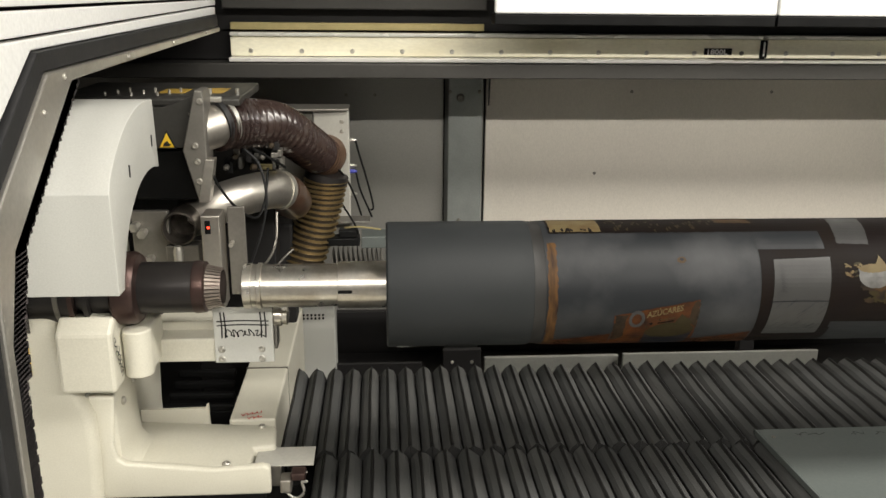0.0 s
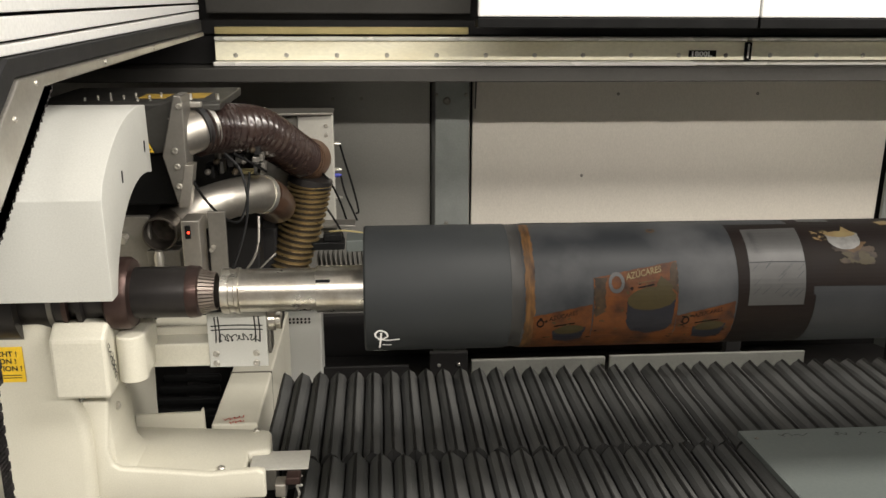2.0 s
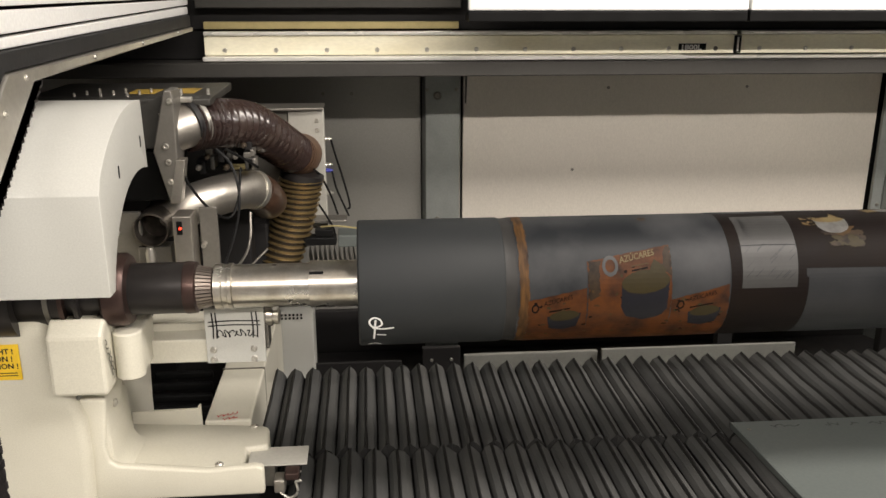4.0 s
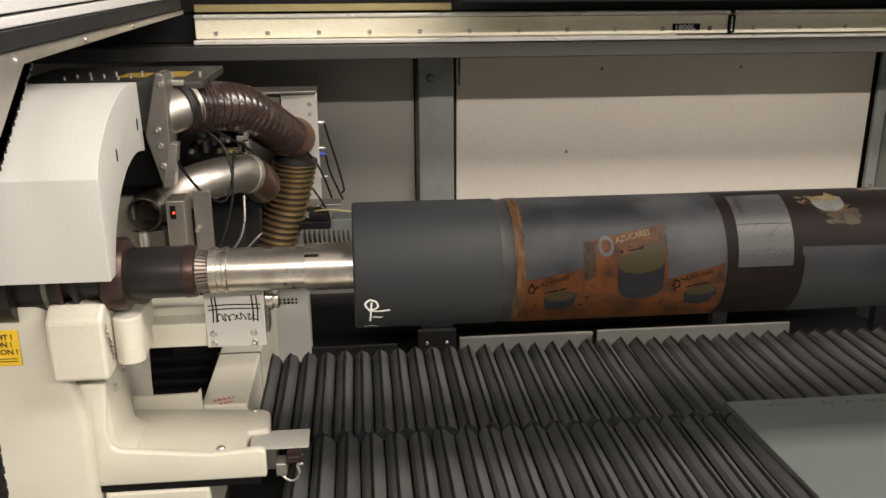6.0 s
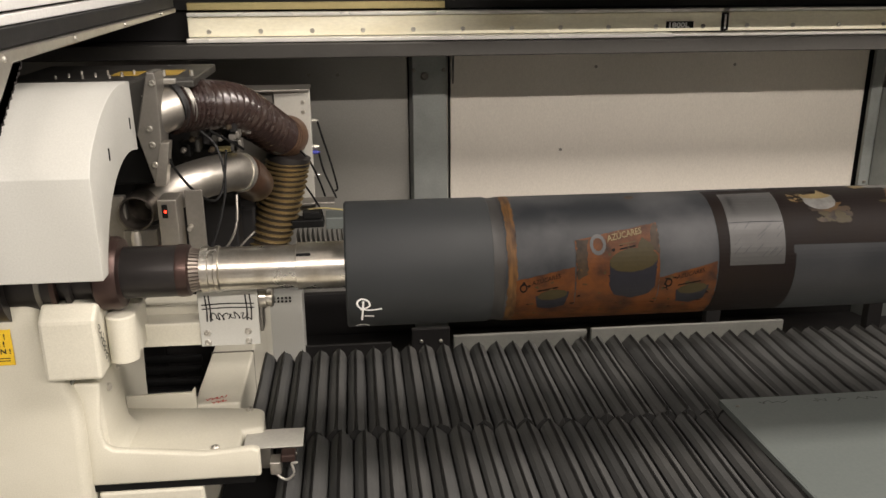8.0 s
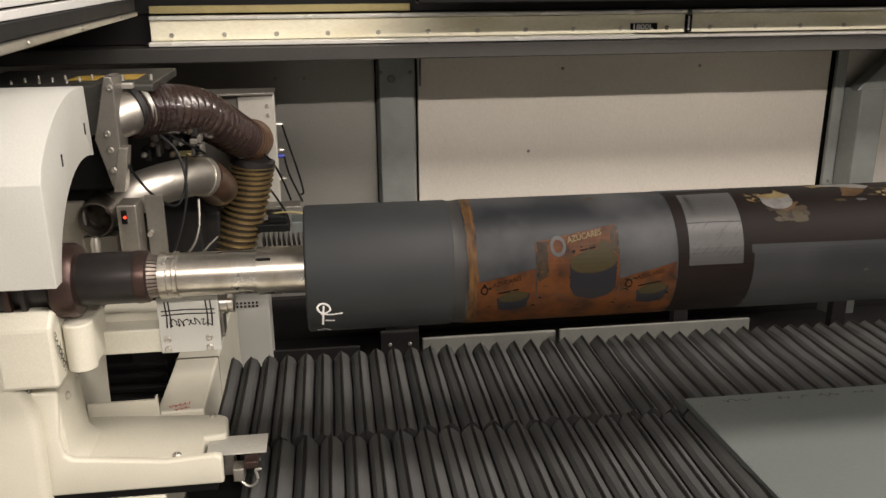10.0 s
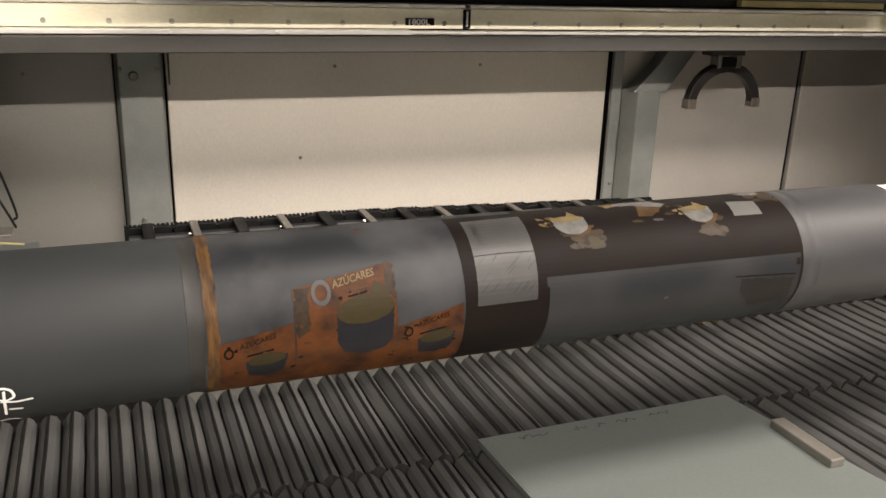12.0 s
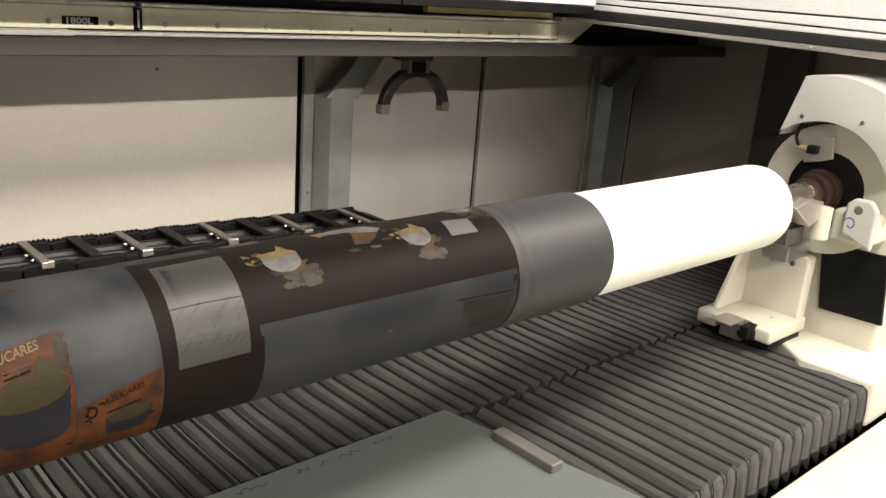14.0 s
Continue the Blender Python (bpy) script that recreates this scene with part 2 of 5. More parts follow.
def prism(points, lo, hi, axis="x", r=0.004, seg=2, bm=None, angle=30):
    """A polygon pushed along an axis. Points are (y, z) for x, (x, z) for y, (x, y) for z."""
    b = bmesh.new()
    place = {"x": lambda p, q, d: (d, p, q), "y": lambda p, q, d: (p, d, q), "z": lambda p, q, d: (p, q, d)}[axis]
    lower = [b.verts.new(place(p, q, lo)) for p, q in points]
    upper = [b.verts.new(place(p, q, hi)) for p, q in points]
    b.faces.new(lower)
    b.faces.new(upper[::-1])
    k = len(points)
    for i in range(k):
        b.faces.new((lower[i], upper[i], upper[(i + 1) % k], lower[(i + 1) % k]))
    bmesh.ops.recalc_face_normals(b, faces=b.faces)
    bevel(b, r, seg, angle)
    return join(bm, b)


def lathe(profile, axis="x", centre=(0, 0, 0), steps=48, bm=None, ribs=None):
    """Turns (distance along axis, radius) pairs round an axis; closed at radius 0."""
    b = bmesh.new()
    rings = []
    for d, r in profile:
        ring = []
        for i in range(steps):
            a = 2 * math.pi * i / steps
            c, s = r * math.cos(a), r * math.sin(a)
            p = {"x": (d, c, s), "y": (c, d, s), "z": (c, s, d)}[axis]
            ring.append(b.verts.new(Vector(p) + Vector(centre)))
        rings.append(ring)
    for a, c in zip(rings, rings[1:]):
        for i in range(steps):
            b.faces.new((a[i], a[(i + 1) % steps], c[(i + 1) % steps], c[i]))
    b.faces.new(rings[0][::-1])
    b.faces.new(rings[-1])
    bmesh.ops.recalc_face_normals(b, faces=b.faces)
    return join(bm, b)


def spline(points, count):
    """Points evenly along a smooth line through the given ones."""
    p = [Vector(q) for q in points]
    p = [p[0] * 2 - p[1]] + p + [p[-1] * 2 - p[-2]]
    out = []
    n = len(p) - 3
    for i in range(count + 1):
        u = i / count * n
        k = min(int(u), n - 1)
        t = u - k
        a, b, c, d = p[k:k + 4]
        out.append(0.5 * (2 * b + (c - a) * t + (2 * a - 5 * b + 4 * c - d) * t * t + (3 * b - a - 3 * c + d) * t ** 3))
    return out


def tube(points, radius, count=24, sides=12, bm=None, ribs=0, depth=0.0, end=None):
    """A tube along a smooth line; ribs rings of the given depth make a corrugated hose."""
    b = bmesh.new()
    line = spline(points, count)
    up = Vector((0.0, 0.35, 1.0)).normalized()
    rings = []
    for i, q in enumerate(line):
        d = (line[min(i + 1, count)] - line[max(i - 1, 0)]).normalized()
        s = d.cross(up).normalized() if abs(d.dot(up)) < 0.98 else d.orthogonal().normalized()
        w = s.cross(d)
        r = radius + (end - radius) * i / count if end else radius
        if ribs:
            r += depth * math.cos(2 * math.pi * ribs * i / count)
        rings.append([b.verts.new(q + (s * math.cos(a) + w * math.sin(a)) * r) for a in (2 * math.pi * k / sides for k in range(sides))])
    for a, c in zip(rings, rings[1:]):
        for i in range(sides):
            b.faces.new((a[i], a[(i + 1) % sides], c[(i + 1) % sides], c[i]))
    b.faces.new(rings[0][::-1])
    b.faces.new(rings[-1])
    bmesh.ops.recalc_face_normals(b, faces=b.faces)
    return join(bm, b)


def screw_head(x, y, z, axis, r=0.006, h=0.004, bm=None):
    """A domed screw head with a recess; axis points out of the surface, as '+x', '-y', '+z'."""
    s = -1 if axis[0] == "-" else 1
    prof = [(-s * 0.002, r), (s * h * 0.5, r), (s * h, r * 0.72), (s * h, r * 0.42), (s * h * 0.4, r * 0.36)]
    return lathe(prof, axis[1], (x, y, z), 12, bm)


def ink_line(points, width, place, lift=0.0006, bm=None):
    """A flat pen stroke; place maps (u, v) onto the surface and returns (point, normal)."""
    b = bmesh.new()
    line = spline([(u, v, 0) for u, v in points], max(6, 5 * len(points)))
    prev = None
    for i, q in enumerate(line):
        d = (line[min(i + 1, len(line) - 1)] - line[max(i - 1, 0)])
        d = d.normalized() if d.length else Vector((1, 0, 0))
        s = Vector((-d.y, d.x, 0)) * width / 2
        pair = []
        for e in (q + s, q - s):
            pt, nm = place(e.x, e.y)
            pair.append(b.verts.new(Vector(pt) + Vector(nm) * lift))
        if prev:
            b.faces.new((prev[0], prev[1], pair[1], pair[0]))
        prev = pair
    return join(bm, b)


def flat(origin, right, up, normal):
    o, r, u, n = Vector(origin), Vector(right), Vector(up), Vector(normal)
    return lambda a, b: (o + r * a + u * b, n)


def text_mesh(body, size, place, lift=0.0006, bold=0.0, bm=None):
    """Letters of the built-in font laid onto a surface."""
    cu = bpy.data.curves.new("letters", "FONT")
    cu.body, cu.size, cu.offset, cu.resolution_u = body, size, bold, 3
    ob = bpy.data.objects.new("letters", cu)
    me = ob.to_mesh()
    b = bmesh.new()
    b.from_mesh(me)
    ob.to_mesh_clear()
    bpy.data.objects.remove(ob)
    bpy.data.curves.remove(cu)
    for v in b.verts:
        pt, nm = place(v.co.x, v.co.y)
        v.co = Vector(pt) + Vector(nm) * lift
    return join(bm, b)

# ---- the setting ----
AY, AZ = 1.818, 0.969  # the cylinder's axis

solo("ground", box(-9, 13, -9, 6, -0.06, 0.0, 0), FLOOR_MAT, "grey concrete hall floor under the machine", "floor", kind="structure")
solo("hall_wall_front", box(-9, 13, -9.2, -9, 0, 5, 0), HALL_WALL, "pale painted hall wall behind the camera", "wall", kind="structure")
solo("hall_wall_west", box(-9.2, -9, -9.2, 6, 0, 5, 0), HALL_WALL, "pale painted hall wall", "wall", kind="structure")
solo("hall_wall_east", box(13, 13.2, -9.2, 6, 0, 5, 0), HALL_WALL, "pale painted hall wall", "wall", kind="structure")
solo("hall_wall_back", box(-9, 13, 6, 6.2, 0, 5, 0), HALL_WALL, "pale painted hall wall behind the machine", "wall", kind="structure")
solo("ceiling", box(-9, 13, -9, 6, 5, 5.1, 0), HALL_WALL, "pale hall ceiling", "ceiling", kind="structure")

# back wall of the machine: sheet steel panels between dark joints
wall = thing("wall_back", (0, 0, 0), "beige brushed sheet-steel back wall of the machine", "wall", kind="structure")
WY = 3.643
part("backing", box(-1.6, 5.2, WY + 0.03, WY + 0.07, -0.1, 2.4, 0), GAP, wall)
for x0, x1, sheet_mat in ((-1.55, 0.542, WALL_SHADED), (0.722, 2.588, WALL), (2.625, 3.672, WALL_HALF_SHADED), (3.705, 4.99, WALL_HALF_SHADED)):
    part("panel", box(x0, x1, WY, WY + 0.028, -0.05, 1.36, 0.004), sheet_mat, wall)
bm = None
for x, z in ((0.25, 1.18), (0.13, 1.18), (1.352, 1.196), (1.971, 1.196), (1.21, 0.84)):
    bm = screw_head(x, WY, z, "-y", 0.007, 0.003, bm)
part("rivets", bm, SHEET, wall)


def post(x0, x1, y, angled):
    p = thing("post", ((x0 + x1) / 2, y, 0), "galvanised folded steel post bolted to the back wall", "post", kind="structure")
    w = (x1 - x0) / 2
    if angled:
        part("flange", box(-w, -w + 0.05, 0.03, 0.05, 0, 1.36, 0.002), POST, p)
        part("web", prism([(-w + 0.05, 0.03), (-w + 0.085, -0.05), (w - 0.03, -0.05), (w, 0.03)], 0, 1.09, "z", 0.004), POST, p)
        part("bracket", prism([(-w + 0.06, 1.08), (w, 1.08), (w + 0.17, 1.30), (w + 0.02, 1.30), (w - 0.05, 1.2)], -0.045, 0.03, "y", 0.003), POST, p)
        part("bolt", screw_head(-w + 0.03, 0.03, 0.66, "-y", 0.008, 0.006), SHEET, p)
    else:
        part("web", prism([(-w, 0.06), (-w + 0.012, 0.0), (w - 0.012, 0.0), (w, 0.06), (w - 0.02, 0.06), (w - 0.03, 0.02), (-w + 0.03, 0.02), (-w + 0.02, 0.06)], 0, 1.34, "z", 0.004), POST, p)
        for bx, bz, r in ((-0.022, 1.175, 0.017), (-0.022, 0.645, 0.01), (0.058, 1.20, 0.008), (-0.066, 1.20, 0.008)):
            part("bolt", screw_head(bx, 0.0, bz, "-y", r, 0.008), SHEET, p)
        part("gusset", prism([(0.02, 1.14), (0.02, 1.34), (-0.03, 1.34)], w + 0.012, w + 0.018, "x", 0), BEAM, p)
    return p


post(0.545, 0.714, 3.585, False)
post(2.60, 2.83, 3.58, True)
post(4.55, 4.85, 3.58, True)

# beam with the yellowed rail above the wall
beam = thing("beam", (0, 0, 0), "steel beam over the back wall, coloured dark for the rail's shadow", "beam", kind="structure")
part("soffit", box(-1.5, 6.3, 3.10, 3.66, 1.325, 1.35, 0.004), BEAM, beam)
part("fascia", box(-1.5, 6.3, 3.08, 3.10, 1.302, 1.353, 0.004), BEAM, beam)
part("web", box(-1.5, 6.3, 3.26, 3.30, 1.352, 1.9, 0.004), DARK_IN, beam)
rail = thing("guide_rail", (0, 3.2, 1.354), "long yellowed guide rail with a row of screws", "rail")
for x0, x1 in ((-0.262, 1.705), (1.722, 3.705)):
    part("rail_face", box(x0, x1, 0.0, 0.05, 0.016, 0.084, 0.003), RAIL, rail)
    part("top_edge", box(x0, x1, -0.012, 0.05, 0.086, 0.1, 0.004), RAIL_EDGE, rail, "bright worn top edge")
part("bottom_lip", box(-0.262, 1.50, -0.055, 0.03, -0.001, 0.014, 0.003), RAIL_EDGE, rail)
part("bottom_lip", box(1.503, 3.705, -0.03, 0.03, -0.001, 0.010, 0.003), RAIL_EDGE, rail)
for k in range(-9, 11):
    x = 1.448 + 0.182 * k if k <= 0 else 1.802 + 0.1825 * (k - 1)
    if x < 3.68:
        part("rail_screw", screw_head(x, 0.0, 0.034, "-y", 0.0085, 0.005), ALU, rail)
part("rail_screw", screw_head(1.63, 0.0, 0.034, "-y", 0.0085, 0.005), SHEET, rail)
part("joint_slot", box(1.70, 1.727, -0.006, 0.01, 0.018, 0.082, 0.002), GAP, rail, "dark slot at the joint of two rails")
part("slot_pin", box(1.710, 1.716, -0.010, 0.0, 0.024, 0.076, 0.001), RAIL_EDGE, rail)
part("size_label", box(1.486, 1.592, -0.003, 0.004, 0.028, 0.052, 0.001), BLACK, rail, "small black size label")
part("label_text", text_mesh("1800L", 0.026, flat((1.492, -0.0035, 0.0305), (1.28, 0, 0), (0, 0, 0.98), (0, -1, 0)), bold=0.0009), CHALK, rail)
part("end_bracket", prism([(3.715, 0.0), (3.80, 0.0), (3.99, 0.115), (3.715, 0.115)], -0.01, 0.06, "y", 0.003), RAIL, rail, "triangular yellowed end bracket")

# upper cover: gold strip, dark recess, white roof panels
upper = thing("upper_cover", (0, 0, 0), "white upper cover panels over a dark recess", "cover", kind="structure")
part("gold_strip", box(-0.26, 0.655, 3.20, 3.23, 1.462, 1.488, 0.003), GOLD, upper)
part("gold_strip", box(2.90, 3.66, 3.20, 3.23, 1.462, 1.488, 0.003), GOLD, upper)
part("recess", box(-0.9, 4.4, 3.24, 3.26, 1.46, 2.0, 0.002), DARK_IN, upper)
part("rear_strip", box(-0.28, 0.66, 3.17, 3.2, 1.535, 1.62, 0.004), BEAM, upper)
for x0, x1 in ((0.655, 1.612), (1.620, 2.52), (2.528, 3.58)):
    part("roof_panel", box(x0, x1, 2.90, 2.93, 1.532, 1.98, 0.006), WHITE_PANEL, upper)
    part("panel_foot", box(x0, x1, 2.905, 3.0, 1.496, 1.530, 0.003), BLACK, upper)
part("roof", box(-0.9, 4.4, 2.6, 3.66, 1.985, 2.03, 0.004), WHITE_PANEL, upper)


def side_panel(name, x, s, label):
    """Side wall of the machine with its stepped opening; s is +1 where it faces right, -1 where it faces left."""
    p = thing(name, (0, 0, 0), label, "panel", kind="structure")

    def slab(points, a, b, mat, pname, r=0.003):
        lo, hi = sorted((x + s * a, x + s * b))
        part(pname, prism(points, lo, hi, "x", r), mat, p)

    slab([(3.10, 1.477), (3.10, 1.514), (1.479, 1.497), (1.21, 1.315), (1.165, 1.20), (1.165, 0.4), (1.205, 0.4), (1.208, 1.19), (1.235, 1.28), (1.50, 1.463)], -0.02, 0.006, RUBBER, "rubber_gasket")
    slab([(3.12, 1.516), (3.12, 1.541), (1.377, 1.516), (1.20, 1.516), (1.20, 1.32), (1.479, 1.499)], -0.03, -0.004, WHITE_PANEL, "door_slat")
    slab([(3.12, 1.547), (3.12, 1.564), (1.0, 1.562), (1.0, 1.522), (1.377, 1.522)], -0.03, -0.002, WHITE_PANEL, "door_slat")
    slab([(3.12, 1.571), (3.12, 2.0), (0.9, 2.0), (0.9, 1.569)], -0.03, -0.004, WHITE_PANEL, "door_slat")
    slab([(1.198, 1.514), (0.9, 1.514), (0.9, -0.02), (1.16, -0.02), (1.16, 1.20), (1.198, 1.30)], -0.03, -0.006, WHITE_PANEL, "outer_sheet")
    slab([(3.10, 1.460), (3.10, 1.474), (1.497, 1.461), (1.237, 1.278), (1.21, 1.19), (1.207, 0.4), (1.225, 0.4), (1.234, 1.08), (1.285, 1.214), (1.608, 1.439)], -0.012, 0.012, ALU, "edge_strip")
    k = 0
    for a, b in (((1.608, 1.436), (1.285, 1.208)), ((1.285, 1.208), (1.234, 1.08)), ((1.234, 1.08), (1.225, 0.42))):
        n = int(math.hypot(a[0] - b[0], a[1] - b[1]) / 0.008)
        for i in range(n):
            u = i / n
            y, z = a[0] + (b[0] - a[0]) * u, a[1] + (b[1] - a[1]) * u
            w = (0.064 if z > 1.2 else 0.070 if z > 1.0 else 0.052) + 0.004 * math.sin(i * 2.4)
            bm = box(x - s * 0.012, x + s * 0.002, y - 0.001, y + w, z - 0.009, z + 0.004, 0)
            part("brush_tuft", bm, BRUSH, p)
            k += 1
    for y, z in ((1.569, 1.449), (1.971, 1.456), (2.40, 1.461), (2.85, 1.467), (1.46, 1.40)):
        part("screw", screw_head(x + s * 0.012, y, z, "+x" if s > 0 else "-x", 0.006, 0.004), ALU, p)
    return p


side_panel("side_panel_west", -0.29, 1, "white slatted side wall with black gasket and brush-edged opening")
side_panel("side_panel_east", 3.65, -1, "white slatted side wall with black gasket and brush-edged opening")
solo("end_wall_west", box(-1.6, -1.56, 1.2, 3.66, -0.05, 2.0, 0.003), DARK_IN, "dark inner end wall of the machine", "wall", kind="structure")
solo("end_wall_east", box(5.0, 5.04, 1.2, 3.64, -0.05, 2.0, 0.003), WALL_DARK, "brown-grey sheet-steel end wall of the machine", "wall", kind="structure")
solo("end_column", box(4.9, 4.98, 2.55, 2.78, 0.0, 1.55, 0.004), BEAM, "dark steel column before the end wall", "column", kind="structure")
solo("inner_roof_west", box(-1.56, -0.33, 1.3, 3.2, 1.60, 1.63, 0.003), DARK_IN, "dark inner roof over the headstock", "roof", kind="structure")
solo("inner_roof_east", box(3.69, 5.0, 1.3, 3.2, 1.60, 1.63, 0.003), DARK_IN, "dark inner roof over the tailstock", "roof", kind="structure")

# trough floor and shields behind the bellows
trough = thing("trough", (0, 0, 0), "dark steel trough between the bellows and the back wall", "trough", kind="structure")
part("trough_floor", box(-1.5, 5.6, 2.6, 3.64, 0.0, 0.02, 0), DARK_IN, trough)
# dark plate added to cover the lit foot of the wall panels
part("trough_back_shade", box(-1.5, 4.98, 3.60, 3.635, 0.02, 0.22, 0.002), DARK_IN, trough)
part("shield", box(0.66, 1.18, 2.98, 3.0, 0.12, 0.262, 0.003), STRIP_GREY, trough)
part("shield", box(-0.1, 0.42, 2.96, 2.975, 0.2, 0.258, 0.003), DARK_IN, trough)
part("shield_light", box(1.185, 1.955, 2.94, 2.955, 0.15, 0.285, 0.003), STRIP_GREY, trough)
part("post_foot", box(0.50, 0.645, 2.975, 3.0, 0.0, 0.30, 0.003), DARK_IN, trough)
for x in (0.535, 0.61):
    part("foot_bolt", screw_head(x, 2.975, 0.25, "-y", 0.007, 0.004), ALU, trough)
part("coil_hose", tube([(2.66, 2.96, 0.13), (2.71, 2.95, 0.20), (2.77, 2.95, 0.275), (2.85, 2.96, 0.31)], 0.04, 60, 18, ribs=10, depth=0.005), BRASS, trough, "brass coloured hose behind the bellows", True)
part("front_apron", box(-1.5, 5.6, 0.95, 1.425, 0.2, 0.25, 0.01), CREAM, trough)
part("apron_face", box(-1.5, 5.6, 0.93, 0.948, 0.0, 0.248, 0.004), CREAM, trough)

# ---- bellows: sharp folds across the bed ----
def bellows(name, x0, x1, pitch, profile, label, seed):
    """Folds along x with a black bound crest; profile is a list of (y, z) of the crests from back to front."""
    rnd = random.Random(seed)
    t = thing(name, (0, 0, 0), label, "bellows")
    n = int((x1 - x0) / pitch)
    for i in range(n):
        a = x0 + i * pitch
        lean, dz, deep = rnd.uniform(-0.003, 0.003), rnd.uniform(-0.003, 0.002), rnd.uniform(0.027, 0.032)
        sect = [(-0.0005, -deep - 0.016), (0.0030, -deep), (0.0120, -0.0150), (0.0240 + lean, -0.0040 + dz), (0.0250 + lean, -0.0062 + dz), (0.0300 + lean, 0.0010 + dz), (0.0325 + lean, 0.0016 + dz),
                (0.0335 + lean, -0.0040 + dz), (0.0480, -0.0140), (pitch - 0.0030, -deep), (pitch, -deep - 0.016)]
        m = len(sect)
        verts, faces = [], []
        sag = [rnd.uniform(-0.0025, 0.0015) for _ in profile]
        for k, (y, z) in enumerate(profile):
            skirt = y < 1.463
            for sx, sz in sect:
                wob = rnd.uniform(-0.0012, 0.0012)
                verts.append((a + sx + wob, y - sz * 0.5 * skirt + rnd.uniform(-0.0015, 0.0015), z + sz * (0.35 if y < 1.47 else 1.0) + sag[k]))
        for k in range(len(profile) - 1):
            for j in range(m - 1):
                faces.append((k * m + j, k * m + j + 1, (k + 1) * m + j + 1, (k + 1) * m + j))
        body = len(faces)
        for k in (0, len(profile) - 1):  # closed ends
            base = len(verts)
            y, z = profile[k]
            verts.append((a + pitch / 2, y, z - 0.05))
            for j in range(m - 1):
                faces.append((k * m + j, k * m + j + 1, base))
        me = bpy.data.meshes.new("fold")
        me.from_pydata(verts, [], faces)
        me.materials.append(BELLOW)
        me.materials.append(BELLOW_EDGE_SHADE)
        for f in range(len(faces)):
            if f >= body or f % (m - 1) in (0, 3, 4, 5, 6, 9):  # bound crest; creases and shut ends blackened for their shade
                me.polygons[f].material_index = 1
        ob = new("fold", me)
        ob.parent = t
    return t


BACK = [(2.66, 0.382), (2.56, 0.383), (2.45, 0.382), (2.34, 0.384), (2.23, 0.385), (2.122, 0.386)]
FRONT = [(2.116, 0.380), (1.98, 0.384), (1.84, 0.386), (1.70, 0.388), (1.58, 0.387), (1.475, 0.384), (1.462, 0.374), (1.455, 0.355), (1.452, 0.30), (1.450, 0.262)]
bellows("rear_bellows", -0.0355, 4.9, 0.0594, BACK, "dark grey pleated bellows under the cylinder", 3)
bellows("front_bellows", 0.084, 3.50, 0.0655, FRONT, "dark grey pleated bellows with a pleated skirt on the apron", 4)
bed = thing("machine_bed", (0, 0, 0), "dark bed under the bellows", "machine bed", kind="structure")
part("bed", prism([(2.64, 0.02), (2.64, 0.31), (1.5, 0.31), (1.5, 0.02)], -0.06, 5.0, "x", 0), GAP, bed)

# loose sheet and block on the bellows
sheet = thing("cover_plate", (1.74, 1.84, 0.395), "grey-green painted steel plate lying on the bellows", "plate")
part("plate", prism([(-0.395, 0.295), (0.395, 0.295), (0.50, -0.33), (-0.36, -0.40)], 0.0, 0.006, "z", 0.001), PLATE_PAINT, sheet)
part("folded_edge", prism([(-0.395, 0.295), (-0.36, -0.40), (-0.366, -0.40), (-0.401, 0.295)], -0.012, 0.006, "z", 0.001), PLATE_PAINT, sheet)
top = flat((-0.395, 0.295, 0.0065), (1, 0, 0), (0, 1, 0), (0, 0, 1))
rnd = random.Random(5)
for x0, n in ((0.10, 7), (0.26, 3), (0.33, 1), (0.39, 5), (0.50, 6)):
    pts = [(x0 + 0.009 * k + 0.006 * math.sin(k * 2.3), -0.035 + 0.008 * math.cos(k * 1.9 + x0 * 9) + rnd.uniform(-0.004, 0.004)) for k in range(n + 3)]
    part("handwriting", ink_line(pts, 0.0030, top, 0.0004), INK, sheet, "faint pen scribble")
part("rivet", screw_head(-0.365, 0.25, 0.006, "+z", 0.006, 0.002), SHEET, sheet)
solo("guide_block", box(2.13, 2.175, 1.72, 1.94, 0.40, 0.425, 0.004), SHEET, "small worn grey metal bar lying on the bellows", "bar")

# ---- the cylinder ----
roller = thing("print_cylinder", (0, AY, AZ), "long dark grey engraved printing cylinder with steel shaft and white core", "cylinder")
part("sleeve", lathe([(0.284, 0.10), (0.284, 0.136), (0.288, 0.140), (0.594, 0.140), (0.597, 0.138)], steps=96), SLEEVE, roller, "plain dark grey sleeve end", True)
part("seam_band", lathe([(0.597, 0.1385), (0.607, 0.137), (0.622, 0.1388)], steps=96), SLEEVE_RING, roller, "dark seam band", True)
part("engraved_sleeve", lathe([(0.622, 0.1395), (1.882, 0.1395)], steps=96), PRINT_GREY, roller, "grey engraved middle sleeve", True)
part("joint_ring", lathe([(1.882, 0.1395), (1.885, 0.1406), (1.905, 0.1406), (1.911, 0.1388), (1.922, 0.1388), (1.930, 0.1405)], steps=96), END_SLEEVE, roller, "", True)
part("end_sleeve", lathe([(1.930, 0.1405), (2.210, 0.1405), (2.214, 0.137)], steps=96), END_SLEEVE, roller, "worn plain grey sleeve", True)
part("core_tube", lathe([(2.214, 0.1340), (3.112, 0.1340), (3.130, 0.131), (3.138, 0.122), (3.138, 0.03)], steps=96), CORE, roller, "glossy white core tube", True)
